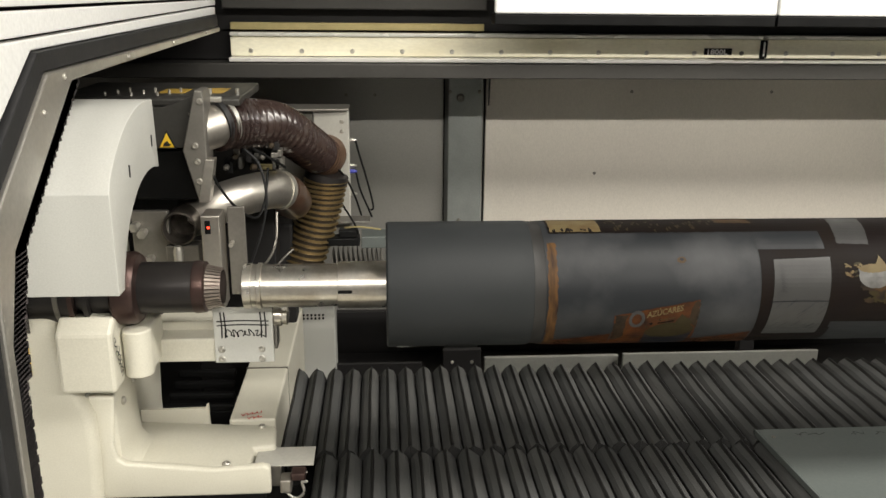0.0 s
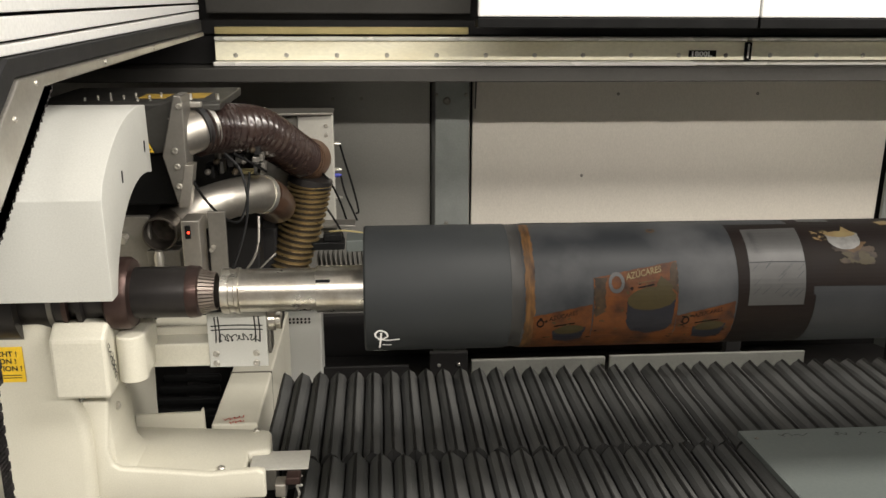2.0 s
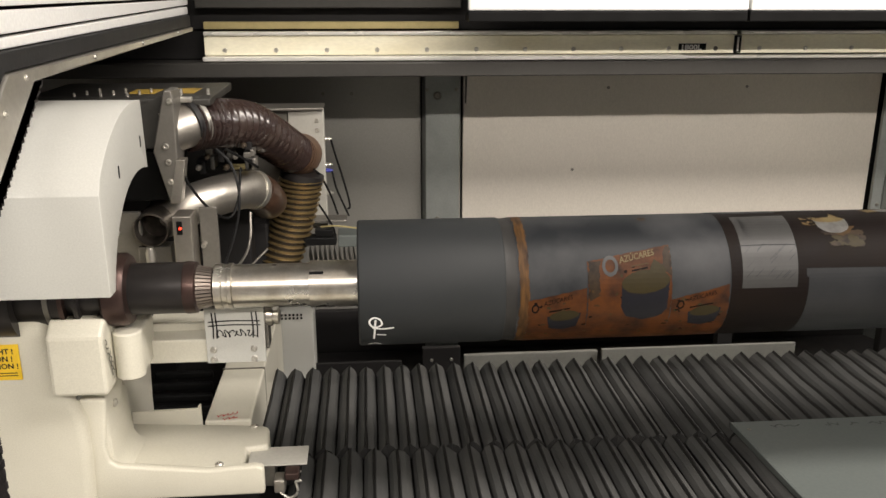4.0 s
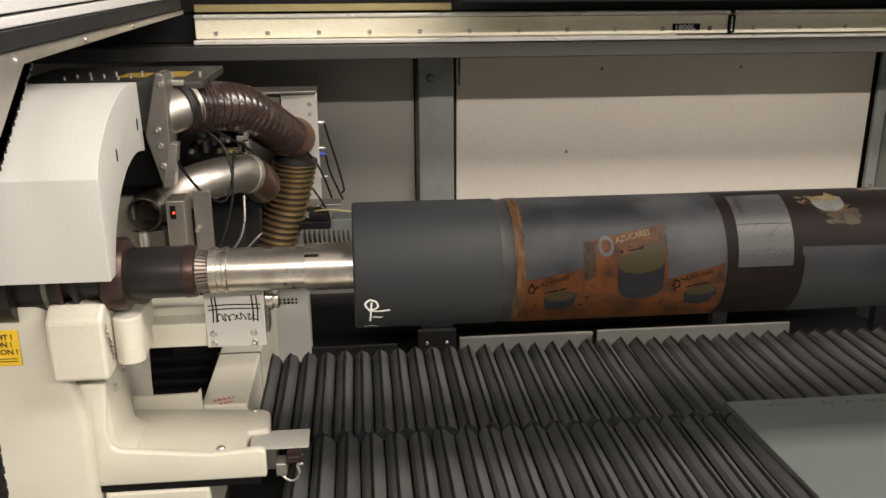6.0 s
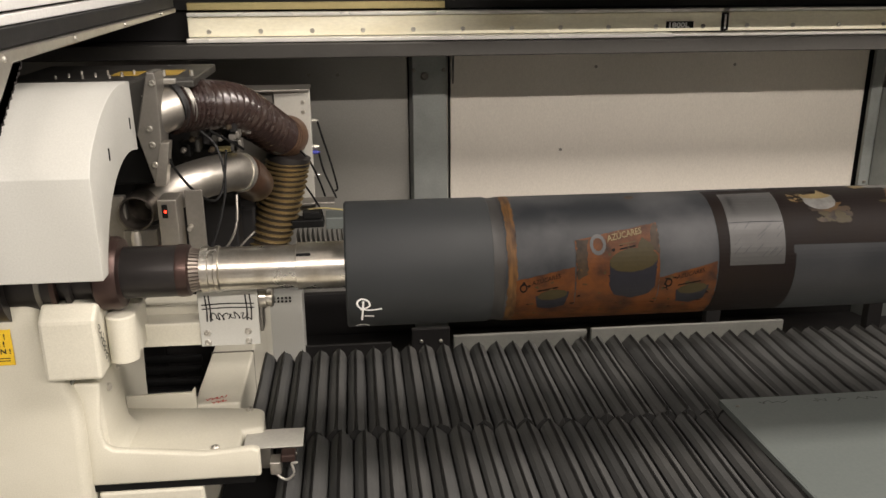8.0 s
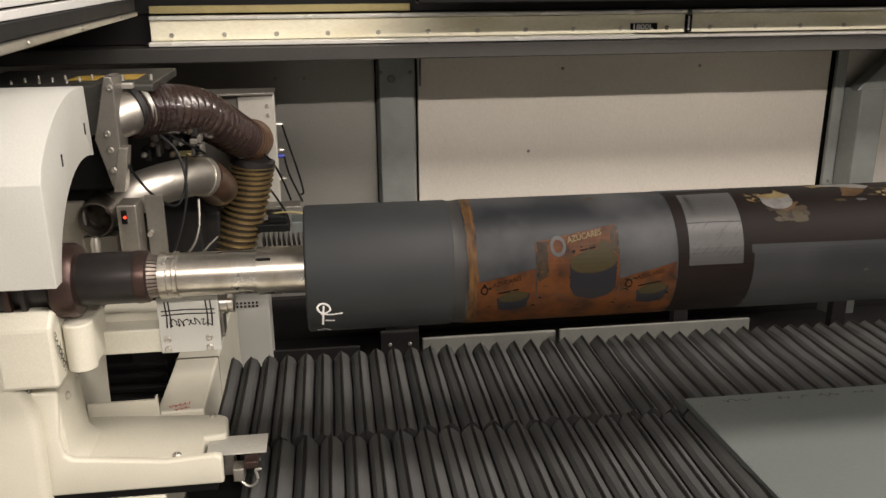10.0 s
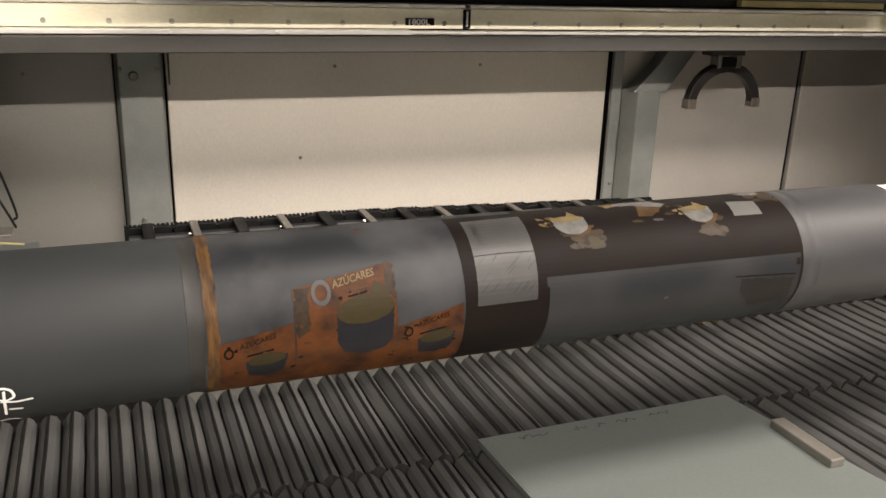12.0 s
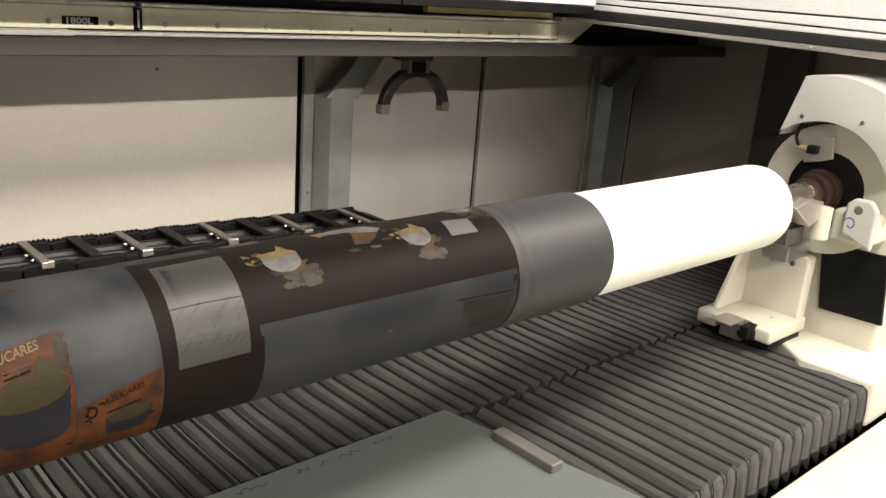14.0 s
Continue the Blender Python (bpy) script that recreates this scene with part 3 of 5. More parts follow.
shaft = part("shaft", lathe([(0.06, 0.046), (0.06, 0.048), (0.177, 0.048), (0.178, 0.0525), (0.30, 0.0525)], steps=64), STEEL, roller, "polished steel shaft", True)
part("collar", lathe([(-0.030, 0.044), (-0.028, 0.0505), (-0.012, 0.0510), (-0.010, 0.0485), (0.0, 0.0485), (0.002, 0.0515), (0.010, 0.0515), (0.012, 0.048), (0.06, 0.048)], steps=64), STEEL, roller, "", True)
a0 = radians(46)
b = box(0.178, 0.210, -0.0532, -0.048, -0.0040, 0.0040, 0.002)
bmesh.ops.rotate(b, verts=b.verts, cent=(0, 0, 0), matrix=Matrix.Rotation(-a0, 3, "X"))
part("keyway", b, GAP, roller, "dark keyway slot")
part("tail_shaft", lathe([(3.12, 0.047), (3.34, 0.047), (3.342, 0.044), (3.53, 0.044)], steps=48), STEEL, roller, "", True)


def on_roll(r=0.1400):
    def place(x, a):
        c, s = math.cos(radians(a)), math.sin(radians(a))
        return (x, -r * c, r * s), (0, -c, s)
    return place


def roll_patch(pts, mat, name, lift, label="", jitter=0.0, seed=1):
    """A polygon in (x metres, angle degrees) wrapped onto the cylinder; 0 degrees faces the camera side, 90 is up."""
    rnd = random.Random(seed)
    fine = []
    for (x0, b0), (x1, b1) in zip(pts, pts[1:] + pts[:1]):
        n = max(1, int(abs(b1 - b0) / 4), int(abs(x1 - x0) / 0.03)) if not jitter else max(2, int(abs(b1 - b0) / 2), int(abs(x1 - x0) / 0.008))
        for i in range(n):
            u = i / n
            fine.append((x0 + (x1 - x0) * u + rnd.uniform(-1, 1) * jitter, b0 + (b1 - b0) * u + rnd.uniform(-1, 1) * jitter * 400))
    b = bmesh.new()
    f = b.faces.new([b.verts.new((x, a / 400, 0)) for x, a in fine])
    cuts = []
    bmesh.ops.triangulate(b, faces=[f])
    lo, hi = min(a for _, a in fine), max(a for _, a in fine)
    a = math.ceil(lo / 4) * 4 + 0.013
    while a < hi:
        bmesh.ops.bisect_plane(b, geom=b.verts[:] + b.edges[:] + b.faces[:], plane_co=(0, a / 400, 0), plane_no=(0, 1, 0))
        a += 4
    place = on_roll(0.1396 + lift)
    for v in b.verts:
        v.co = Vector(place(v.co.x, v.co.y * 400)[0])
    me = bpy.data.meshes.new(name)
    for fc in b.faces:
        fc.normal_update()
        cen = fc.calc_center_median()
        if fc.normal.dot(Vector((0, cen.y, cen.z))) < 0:
            fc.normal_flip()
    b.to_mesh(me)
    b.free()
    me.materials.append(mat)
    ob = new(name, me)
    ob.parent = roller
    if label:
        tagged(ob, label)
    return ob


def ellipse(x, a, rx, ra, n=20, tilt=0.0):
    out = []
    for i in range(n):
        t = 2 * math.pi * i / n
        u, v = rx * math.cos(t), ra * math.sin(t)
        out.append((x + u, a + v + tilt * u))
    return out


def rect(x0, x1, a0, a1):
    return [(x0, a0), (x1, a0), (x1, a1), (x0, a1)]


# brown ground, grey fields and the engraved packets
roll_patch(rect(1.088, 1.881, -120, 150), PRINT_BROWN, "brown_field", 0.0004, "dark brown engraved field")
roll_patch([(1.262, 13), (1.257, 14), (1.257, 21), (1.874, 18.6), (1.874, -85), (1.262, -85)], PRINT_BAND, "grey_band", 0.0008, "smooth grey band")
roll_patch([(1.112, 4.5), (1.236, 4.5), (1.245, 83), (1.118, 81)], PRINT_LIGHT, "light_panel", 0.0008, "light grey panel with fine lines")
roll_patch(rect(1.086, 1.238, 91, 112), PRINT_GREY, "grey_field", 0.0008)
roll_patch([(1.268, 96.5), (1.34, 95), (1.36, 140), (1.285, 140)], PRINT_LIGHT, "light_panel", 0.0009, "", 0.001, 2)
roll_patch(rect(0.636, 1.09, 112, 150), PRINT_BROWN, "brown_strip", 0.0008, "", 0.001, 3)
roll_patch(rect(0.640, 0.752, 114, 150), PRINT_YELLOW, "tan_strip", 0.0010, "pale tan engraved strip", 0.0008, 4)
rs = random.Random(8)
for k in range(60):
    x = rs.uniform(0.642, 1.02)
    a = rs.uniform(112, 116) if x < 0.752 else rs.uniform(112, 136)
    roll_patch([(x, a), (x + 0.003, a), (x + 0.003 + rs.uniform(-0.004, 0.004), a + rs.uniform(3, 7)), (x - 0.002, a + 3)], PRINT_BROWN if x < 0.752 else PRINT_OLIVE, "grass_stroke", 0.0013)
roll_patch(rect(1.02, 1.10, 128, 140), PRINT_TAN, "tan_shade", 0.0010, "", 0.003, 5)
roll_patch(ellipse(0.916, 81.8, 0.010, 3.0), PRINT_TAN, "small_mark", 0.0006, "", 0.0005, 6)
roll_patch(ellipse(0.916, 82.2, 0.005, 1.3), PRINT_NAVY, "small_mark", 0.0009)
roll_patch(rect(0.626, 0.646, -70, 100), STRIPE, "tan_stripe", 0.0006, "narrow stained tan stripe", 0.0018, 6)
roll_patch([(0.646, -30), (1.086, -30), (1.088, -75), (0.646, -80)], PRINT_ORANGE, "orange_ground", 0.0009, "stained orange ground", 0.0015, 7)
roll_patch([(0.644, -2), (0.77, 9), (0.775, -42), (0.648, -50)], PRINT_ORANGE, "packet", 0.0011, "engraved orange packet", 0.001, 71)
roll_patch([(0.957, -4), (1.084, 9), (1.088, -42), (0.96, -45)], PRINT_ORANGE, "packet", 0.0011, "engraved orange packet", 0.001, 72)
roll_patch([(0.772, 32), (0.955, 46), (0.957, -40), (0.776, -42)], PRINT_ORANGE, "packet", 0.0012, "large engraved orange packet", 0.001, 73)
rs = random.Random(77)
for k in range(70):
    x, a = rs.uniform(0.65, 1.08), rs.uniform(-58, -2)
    if 0.775 < x < 0.955:
        a = rs.uniform(-45, 30)
    roll_patch(ellipse(x, a, rs.uniform(0.002, 0.006), rs.uniform(0.5, 1.6), 10, rs.uniform(-60, 60)), (PRINT_BROWN, PRINT_OLIVE, PRINT_TAN)[k % 3], "dark_fleck", 0.0013, "", 0.0016, 300 + k)
roll_patch([(0.774, 31), (0.800, 33), (0.798, 0), (0.776, -3)], PRINT_WASH, "packet_shadow", 0.0013, "", 0.003, 8)
roll_patch([(0.945, 44), (0.955, 45), (0.956, 18), (0.930, 24), (0.935, 30)], PRINT_WASH, "packet_shadow", 0.0013, "", 0.003, 9)
roll_patch([(0.846, 12), (0.950, 12), (0.948, -12), (0.935, -20), (0.900, -24), (0.862, -20), (0.846, -10)], PRINT_NAVY, "bowl", 0.0014, "", 0.0012, 10)
roll_patch(ellipse(0.898, 13, 0.053, 10.5, 26, 30), PRINT_OLIVE, "bowl_content", 0.0018, "", 0.0008, 11)
roll_patch([(0.905, 22), (0.918, 33), (0.930, 29), (0.944, 24), (0.94, 18)], PRINT_OLIVE, "bowl_content", 0.0020, "", 0.001, 12)
for x, a in ((0.724, -22), (1.034, -21)):
    roll_patch([(x - 0.036, a + 4), (x + 0.036, a + 8), (x + 0.03, a - 8), (x, a - 13), (x - 0.03, a - 10)], PRINT_NAVY, "bowl", 0.0014, "", 0.001, 13)
    roll_patch(ellipse(x, a + 5, 0.032, 5.5, 20, 40), PRINT_OLIVE, "bowl_content", 0.0018, "", 0.0005, 14)
# lettering of the packets
part("lettering", text_mesh("AZÚCARES", 0.0195, lambda u, v: on_roll(0.1416)(0.842 + u * 0.80, 29.6 + math.degrees(v / 0.14) + u * 70), bold=0.0005), PRINT_YELLOW, roller, "pale engraved lettering")
for x, a, s in ((0.678, -6.5, 0.0145), (0.995, -6.0, 0.0145)):
    part("lettering", text_mesh("AZÚCARES", s, lambda u, v, x=x, a=a: on_roll(0.1416)(x + u * 0.85, a + math.degrees(v / 0.14) + u * 85)), PRINT_BROWN, roller)
part("letter_line", ink_line([(0.866, 26.6 / 410), (0.905, 29.2 / 410)], 0.003, lambda x, v: on_roll(0.1416)(x, v * 410)), PRINT_TAN, roller)
for x, a, s, mt in ((0.821, 27.5, 1.25, PRINT_LIGHT), (0.660, -9, 0.6, PRINT_BROWN), (0.978, -9, 0.6, PRINT_BROWN)):
    bm = None
    ring = [(x + 0.013 * s * math.cos(t), a + 7.0 * s * math.sin(t)) for t in (2 * math.pi * i / 16 for i in range(17))]
    b = bmesh.new()
    pv = None
    for q0, q1 in ((1.0, 0.62),):
        for i in range(17):
            t = 2 * math.pi * i / 16
            pr = [b.verts.new(on_roll(0.1416)(x + 0.014 * s * q * math.cos(t), a + 7.5 * s * q * math.sin(t))[0]) for q in (q0, q1)]
            if pv:
                b.faces.new((pv[0], pv[1], pr[1], pr[0]))
            pv = pr
    part("ring_mark", b, mt, roller)
for x, a, w in ((0.868, 23.6, 0.035), (1.000, -11.5, 0.05), (1.010, -15, 0.03), (0.690, -12, 0.045)):
    roll_patch([(x, a), (x + w, a + w * 75), (x + w, a + w * 75 - 1.6), (x, a - 1.6)], PRINT_BROWN, "text_bar", 0.0013, "", 0.0004, int(x * 1000))
# flowered pots on the brown field
for x, a, s in ((1.342, 66, 1.0), (1.650, 67, 0.95), (1.83, 100, 0.9)):
    k = int(x * 100)
    rp = random.Random(k)
    for q in range(18):
        u, v = rp.uniform(-0.016, 0.052) * s, rp.uniform(-24, -8)
        roll_patch(ellipse(x + u, a + min(v, -7), rp.uniform(0.010, 0.020) * s, rp.uniform(2.0, 4.0), 14, rp.uniform(-60, 60)), (PRINT_OLIVE, PRINT_WASH, PRINT_WASH)[q % 3], "tan_shade", 0.0006 + 0.00004 * q, "", 0.0022, k + q)
    roll_patch([(x - 0.010 * s, a - 11), (x + 0.012 * s, a - 15), (x + 0.032 * s, a - 12), (x + 0.050 * s, a - 3), (x + 0.030 * s, a - 4)], PRINT_TAN, "tan_shade", 0.0013, "", 0.0016, k + 1)
    for q in range(13):
        dx, da = rp.uniform(-0.062, -0.026), rp.uniform(-2, 13)
        roll_patch(ellipse(x + dx * s, a + da, rp.uniform(0.003, 0.008) * s, rp.uniform(0.7, 1.9), 9, rp.uniform(-200, 200)), (PRINT_YELLOW, PRINT_TAN, PRINT_YELLOW, PRINT_OLIVE)[q % 4], "flower", 0.0010 + 0.00003 * q, "", 0.0008, k + q)
    body = [(x + 0.037 * s * math.cos(t), a - 1 + 11.0 * math.sin(t)) for t in (math.pi * (1 + i / 12) for i in range(13))]
    roll_patch(body + [(x + 0.037 * s, a + 4), (x - 0.036 * s, a + 4)], POT_WHITE, "white_pot", 0.0015, "", 0.0006, k + 2)
    roll_patch(ellipse(x, a + 5, 0.038 * s, 4.6, 22, 12), POT_WHITE, "lid_rim", 0.0017, "", 0.0004, k + 3)
    roll_patch(ellipse(x - 0.001, a + 6.0, 0.035 * s, 4.0, 22, 12), PRINT_YELLOW, "yellow_lid", 0.0019, "", 0.0006, k + 4)
    roll_patch([(x + 0.002, a + 9), (x + 0.008, a + 14), (x + 0.012, a + 18), (x + 0.018, a + 14), (x + 0.026, a + 9)], PRINT_YELLOW, "lid_knob", 0.0016, "", 0.0008, k + 5)
# a pale smear with an orange stain between the pots
roll_patch([(1.462, 92), (1.50, 97), (1.565, 95), (1.592, 84), (1.570, 78), (1.535, 80), (1.515, 86), (1.488, 86)], POT_WHITE, "pale_smear", 0.0013, "pale engraved smear", 0.002, 51)
roll_patch([(1.520, 84), (1.575, 80), (1.56, 72), (1.535, 66), (1.505, 68), (1.512, 76)], PRINT_TAN, "tan_shade", 0.0014, "", 0.003, 52)
roll_patch([(1.440, 92), (1.470, 95), (1.478, 88), (1.452, 85)], PRINT_YELLOW, "flower", 0.0014, "", 0.002, 53)
for q, (x, a) in enumerate(((1.495, 62), (1.545, 62), (1.58, 68))):
    roll_patch(ellipse(x, a, 0.013, 1.6, 12, -30), (PRINT_OLIVE, PRINT_LIGHT, PRINT_WASH)[q], "pale_smear", 0.0012, "", 0.0014, 54 + q)
roll_patch([(1.733, 58.5), (1.807, 58), (1.812, 76.5), (1.742, 79)], PALE_SQUARE, "pale_square", 0.0012, "pale grey square")
roll_patch([(1.715, 1), (1.857, -3), (1.860, -26), (1.76, -30), (1.72, -12)], PRINT_BROWN_WASH, "brown_stain", 0.0010, "", 0.003, 40)
roll_patch([(1.70, 4), (1.862, 0.5), (1.862, -0.6), (1.70, 2.8)], PRINT_BROWN, "brown_line", 0.0013, "", 0.0006, 41)
roll_patch(rect(1.862, 1.872, 8, 14), PRINT_BROWN, "small_mark", 0.0012)
rs = random.Random(5)
for k in range(18):
    x, a = rs.uniform(1.12, 1.225), rs.uniform(8, 40)
    roll_patch([(x, a), (x + 0.018, a + 7), (x + 0.0184, a + 6.6), (x + 0.0004, a - 0.4)], PRINT_GREY, "hatch_line", 0.0010)
# light panel: divider line and pen marks; chalk letters on the plain sleeve
PR = lambda x, v: on_roll(0.1407)(x, v * 410)
part("panel_line", ink_line([(1.111, 43 / 410), (1.17, 43.5 / 410), (1.241, 43 / 410)], 0.0018, PR, 0.0003), PRINT_NAVY, roller)
bm = None
for k in range(7):
    a = (77 - k * 3.6) / 410
    bm = ink_line([(1.130 + 0.0006 * k, a), (1.139, a - 0.004), (1.131 + 0.001 * (k % 3), a - 0.0062), (1.145, a - 0.0075)], 0.0024, PR, 0.0005, bm)
part("pen_mark", bm, INK, roller, "black pen marks")
part("light_spot", ink_line([(1.526, -8 / 410), (1.536, -7.5 / 410)], 0.006, lambda x, v: on_roll(0.1406)(x, v * 410)), PRINT_LIGHT, roller)
P1 = lambda u, v: on_roll(0.1402)(u, v * 410)  # v in about metres round the sleeve
bm = None
for pts in ([(0.324, -24), (0.312, -22.5), (0.307, -17), (0.316, -13.2), (0.329, -15.2), (0.333, -20.6), (0.322, -24.2)], [(0.320, -15.5), (0.316, -41)], [(0.313, -24.5), (0.335, -26.0), (0.359, -24.8)], [(0.322, -33.7), (0.342, -34.7)], [(0.303, -54.2), (0.319, -51), (0.333, -56)]):
    bm = ink_line([(x, a / 410) for x, a in pts], 0.0042, P1, 0.0006, bm)
part("chalk_writing", bm, CHALK, roller, "white chalk letters")

# ---- headstock and tailstock ----


def arch_points(front, crease, top_back, low_back, r_in, r_out, low_front):
    """Outline (y, z) of the hood: flat front, round top about the axis, arch below."""
    pts = [(front, low_front), (front, crease)]
    a0 = math.atan2(crease - AZ, AY - front)
    a1 = math.atan2(top_back[1] - AZ, AY - top_back[0])
    for i in range(1, 13):
        a = a0 + (a1 - a0) * i / 12
        pts.append((AY - r_out * math.cos(a), AZ + r_out * math.sin(a)))
    pts.append(low_back)
    b0 = math.atan2(low_back[1] - AZ, AY - low_back[0])
    b1 = math.asin((low_front - AZ) / r_in)
    for i in range(0, 17):
        a = b0 + (b1 - b0) * i / 16
        pts.append((AY - r_in * math.cos(a), AZ + r_in * math.sin(a)))
    return pts


head = thing("headstock", (-0.4, 1.8, 0.0), "cream painted headstock with rounded hood and dark steel chuck", "headstock")
HM = Matrix.Translation((0.4, -1.8, 0.0))


def hp(name, bm, mat, label="", smooth=False, parent=None):
    if parent is None:
        bmesh.ops.transform(bm, matrix=HM, verts=bm.verts)
        return part(name, bm, mat, head, label, smooth)
    bmesh.ops.transform(bm, matrix=HM, verts=bm.verts)
    return part(name, bm, mat, parent, label, smooth)


outline = arch_points(1.53, 1.244, (1.875, 1.377), (1.884, 1.228), 0.265, 0.408, 1.052)
hp("hood", prism(outline, -0.75, -0.152, "x", 0.008, 3, angle=25), HOOD, "pale grey rounded hood", True)
bm = None
for y, z in ((1.665, 1.26), (1.84, 1.29)):
    bm = box(-0.154, -0.1505, y - 0.003, y + 0.003, z - 0.012, z + 0.012, 0.001, bm)
hp("hood_slots", bm, GAP)
# column with a curved side
col = [(-1.1, 0.0), (-0.317, 0.0), (-0.317, 0.455), (-0.312, 0.60), (-0.314, 0.68), (-0.335, 0.74), (-0.354, 0.797), (-0.366, 0.88), (-0.370, 1.05), (-1.1, 1.05)]
hp("column", prism(col, 1.76, 2.35, "y", 0.022, 3), CREAM, "cream cast column", True)
sticker = hp("sticker", box(-0.50, -0.427, 1.756, 1.7585, 0.790, 0.872, 0.0005), YELLOW, "yellow warning sticker with black words")
for k, word in enumerate(("CHT !", "ION !", "TION !")):
    hp("sticker_text", text_mesh(word, 0.017, flat((-0.482, 1.7555, 0.851 - k * 0.017), (1, 0, 0), (0, 0, 1), (0, -1, 0)), bold=0.0004), INK, parent=sticker)
for z in (0.806, 0.800):
    hp("sticker_line", box(-0.480, -0.435, 1.7545, 1.7556, z, z + 0.0015, 0), INK, parent=sticker)
# chuck
hp("spindle", lathe([(-0.60, 0.10), (-0.42, 0.10), (-0.42, 0.075), (-0.33, 0.075), (-0.33, 0.062), (-0.235, 0.062)], centre=(0, AY, AZ)), CHUCK_DARK, "", True)
for k in range(3):
    hp("spindle_ring", lathe([(-0.36 + k * 0.03, 0.078), (-0.35 + k * 0.03, 0.078)], centre=(0, AY, AZ)), (SHEET, CHUCK, CHUCK_DARK)[k], "", True)
hp("flange", lathe([(-0.246, 0.05), (-0.246, 0.074), (-0.240, 0.080), (-0.205, 0.080), (-0.196, 0.074), (-0.192, 0.058)], centre=(0, AY, AZ), steps=64), CHUCK, "brown steel flange", True)
hp("chuck_body", lathe([(-0.194, 0.0565), (-0.078, 0.0565)], centre=(0, AY, AZ), steps=64), CHUCK_DARK, "", True)
hp("chuck_ring", lathe([(-0.078, 0.0575), (-0.074, 0.0585), (-0.054, 0.0565), (-0.050, 0.048)], centre=(0, AY, AZ), steps=64), CHUCK, "", True)
for i in range(34):
    a = 2 * math.pi * i / 34
    b = bmesh.new()
    bmesh.ops.create_cube(b, size=1)
    for v in b.verts:
        u = v.co.x + 0.5
        r = (0.050 - 0.008 * u) if v.co.z > 0 else 0.03
        v.co = (-0.054 + 0.036 * u, v.co.y * 0.0062 * (1 - 0.15 * u), r)
    bmesh.ops.rotate(b, verts=b.verts, cent=(0, 0, 0), matrix=Matrix.Rotation(a, 3, "X"))
    bmesh.ops.translate(b, verts=b.verts, vec=(0, AY, AZ))
    hp("spline_tooth", b, SPLINE)
hp("nose_core", lathe([(-0.08, 0.046), (-0.075, 0.0455), (-0.018, 0.038)], centre=(0, AY, AZ)), CHUCK)

# support arm
hp("arm_box", prism([(1.715, 0.764), (1.715, 0.901), (1.750, 0.928), (1.92, 0.93), (1.92, 0.764)], -0.355, -0.238, "x", 0.008), CREAM, "cream box at the arm's root")
hp("arm_roll", lathe([(0.775, 0.0), (0.776, 0.026), (0.779, 0.031), (0.881, 0.031), (0.884, 0.028), (0.884, 0.0)], "z", (-0.207, 1.79, 0), 32), CREAM, "", True)
hp("arm_neck", box(-0.236, -0.178, 1.795, 1.9, 0.778, 0.880, 0.006), CREAM)
hp("arm_bar", box(-0.235, 0.074, 1.868, 1.93, 0.766, 0.824, 0.004), CREAM)
hp("arm_shelf", box(-0.20, 0.0, 1.93, 2.0, 0.80, 0.845, 0.003), CREAM)
mark = hp("marked_plate", box(-0.055, 0.080, 1.860, 1.867, 0.766, 0.902, 0.002), HOOD, "white plate with black pen lines")
pl = flat((-0.055, 1.8595, 0.766), (1, 0, 0), (0, 0, 1), (0, -1, 0))
strokes = []
for x in (0.018, 0.026, 0.108, 0.118):
    strokes.append(ink_line([(x, 0.062), (x + 0.001, 0.09), (x - 0.001, 0.126)], 0.0034, pl))
for z in (0.094, 0.104):
    strokes.append(ink_line([(0.008, z - 0.001), (0.06, z + 0.001), (0.126, z - 0.001)], 0.003, pl))
rnd = random.Random(9)
for x, n in ((0.024, 3), (0.040, 6), (0.066, 7), (0.094, 5)):
    strokes.append(ink_line([(x + 0.0030 * k + 0.004 * math.sin(k * 1.9), 0.074 + 0.008 * math.cos(k * 1.45 + x * 60) + rnd.uniform(-0.003, 0.003)) for k in range(n + 3)], 0.0026, pl))
for k, bm in enumerate(strokes):
    hp("pen_mark", bm, INK, "" if k else "black pen line", parent=mark)
for x in (-0.039, 0.053):
    for z in (0.776, 0.800):
        hp("screw", screw_head(x, 1.860, z, "-y", 0.008, 0.004), ALU, parent=mark)
hp("stub_roller", lathe([(0.078, 0.022), (0.08, 0.027), (0.096, 0.027), (0.096, 0.022), (0.110, 0.024), (0.113, 0.01)], centre=(0, 1.9, 0.868), steps=28), STEEL, "steel stub roller", True)
hp("stub_bracket", box(0.078, 0.086, 1.88, 1.93, 0.79, 0.86, 0.002), SHEET)
sc = flat((-0.238, 1.745, 0.900), (0, 1, 0), (0, 0, 1), (1, 0, 0))
for row in range(2):
    pts = []
    for k in range(22):
        along = -0.014 - k * 0.0046 - row * 0.03
        pts.append((-0.022 + row * 0.018 + 0.0016 * k + 0.0075 * math.sin(k * 1.7 + row), along + 0.004 * math.cos(k * 2.6)))
    hp("handwriting", ink_line(pts[: 22 - row * 9], 0.0028, sc, 0.004), INK)

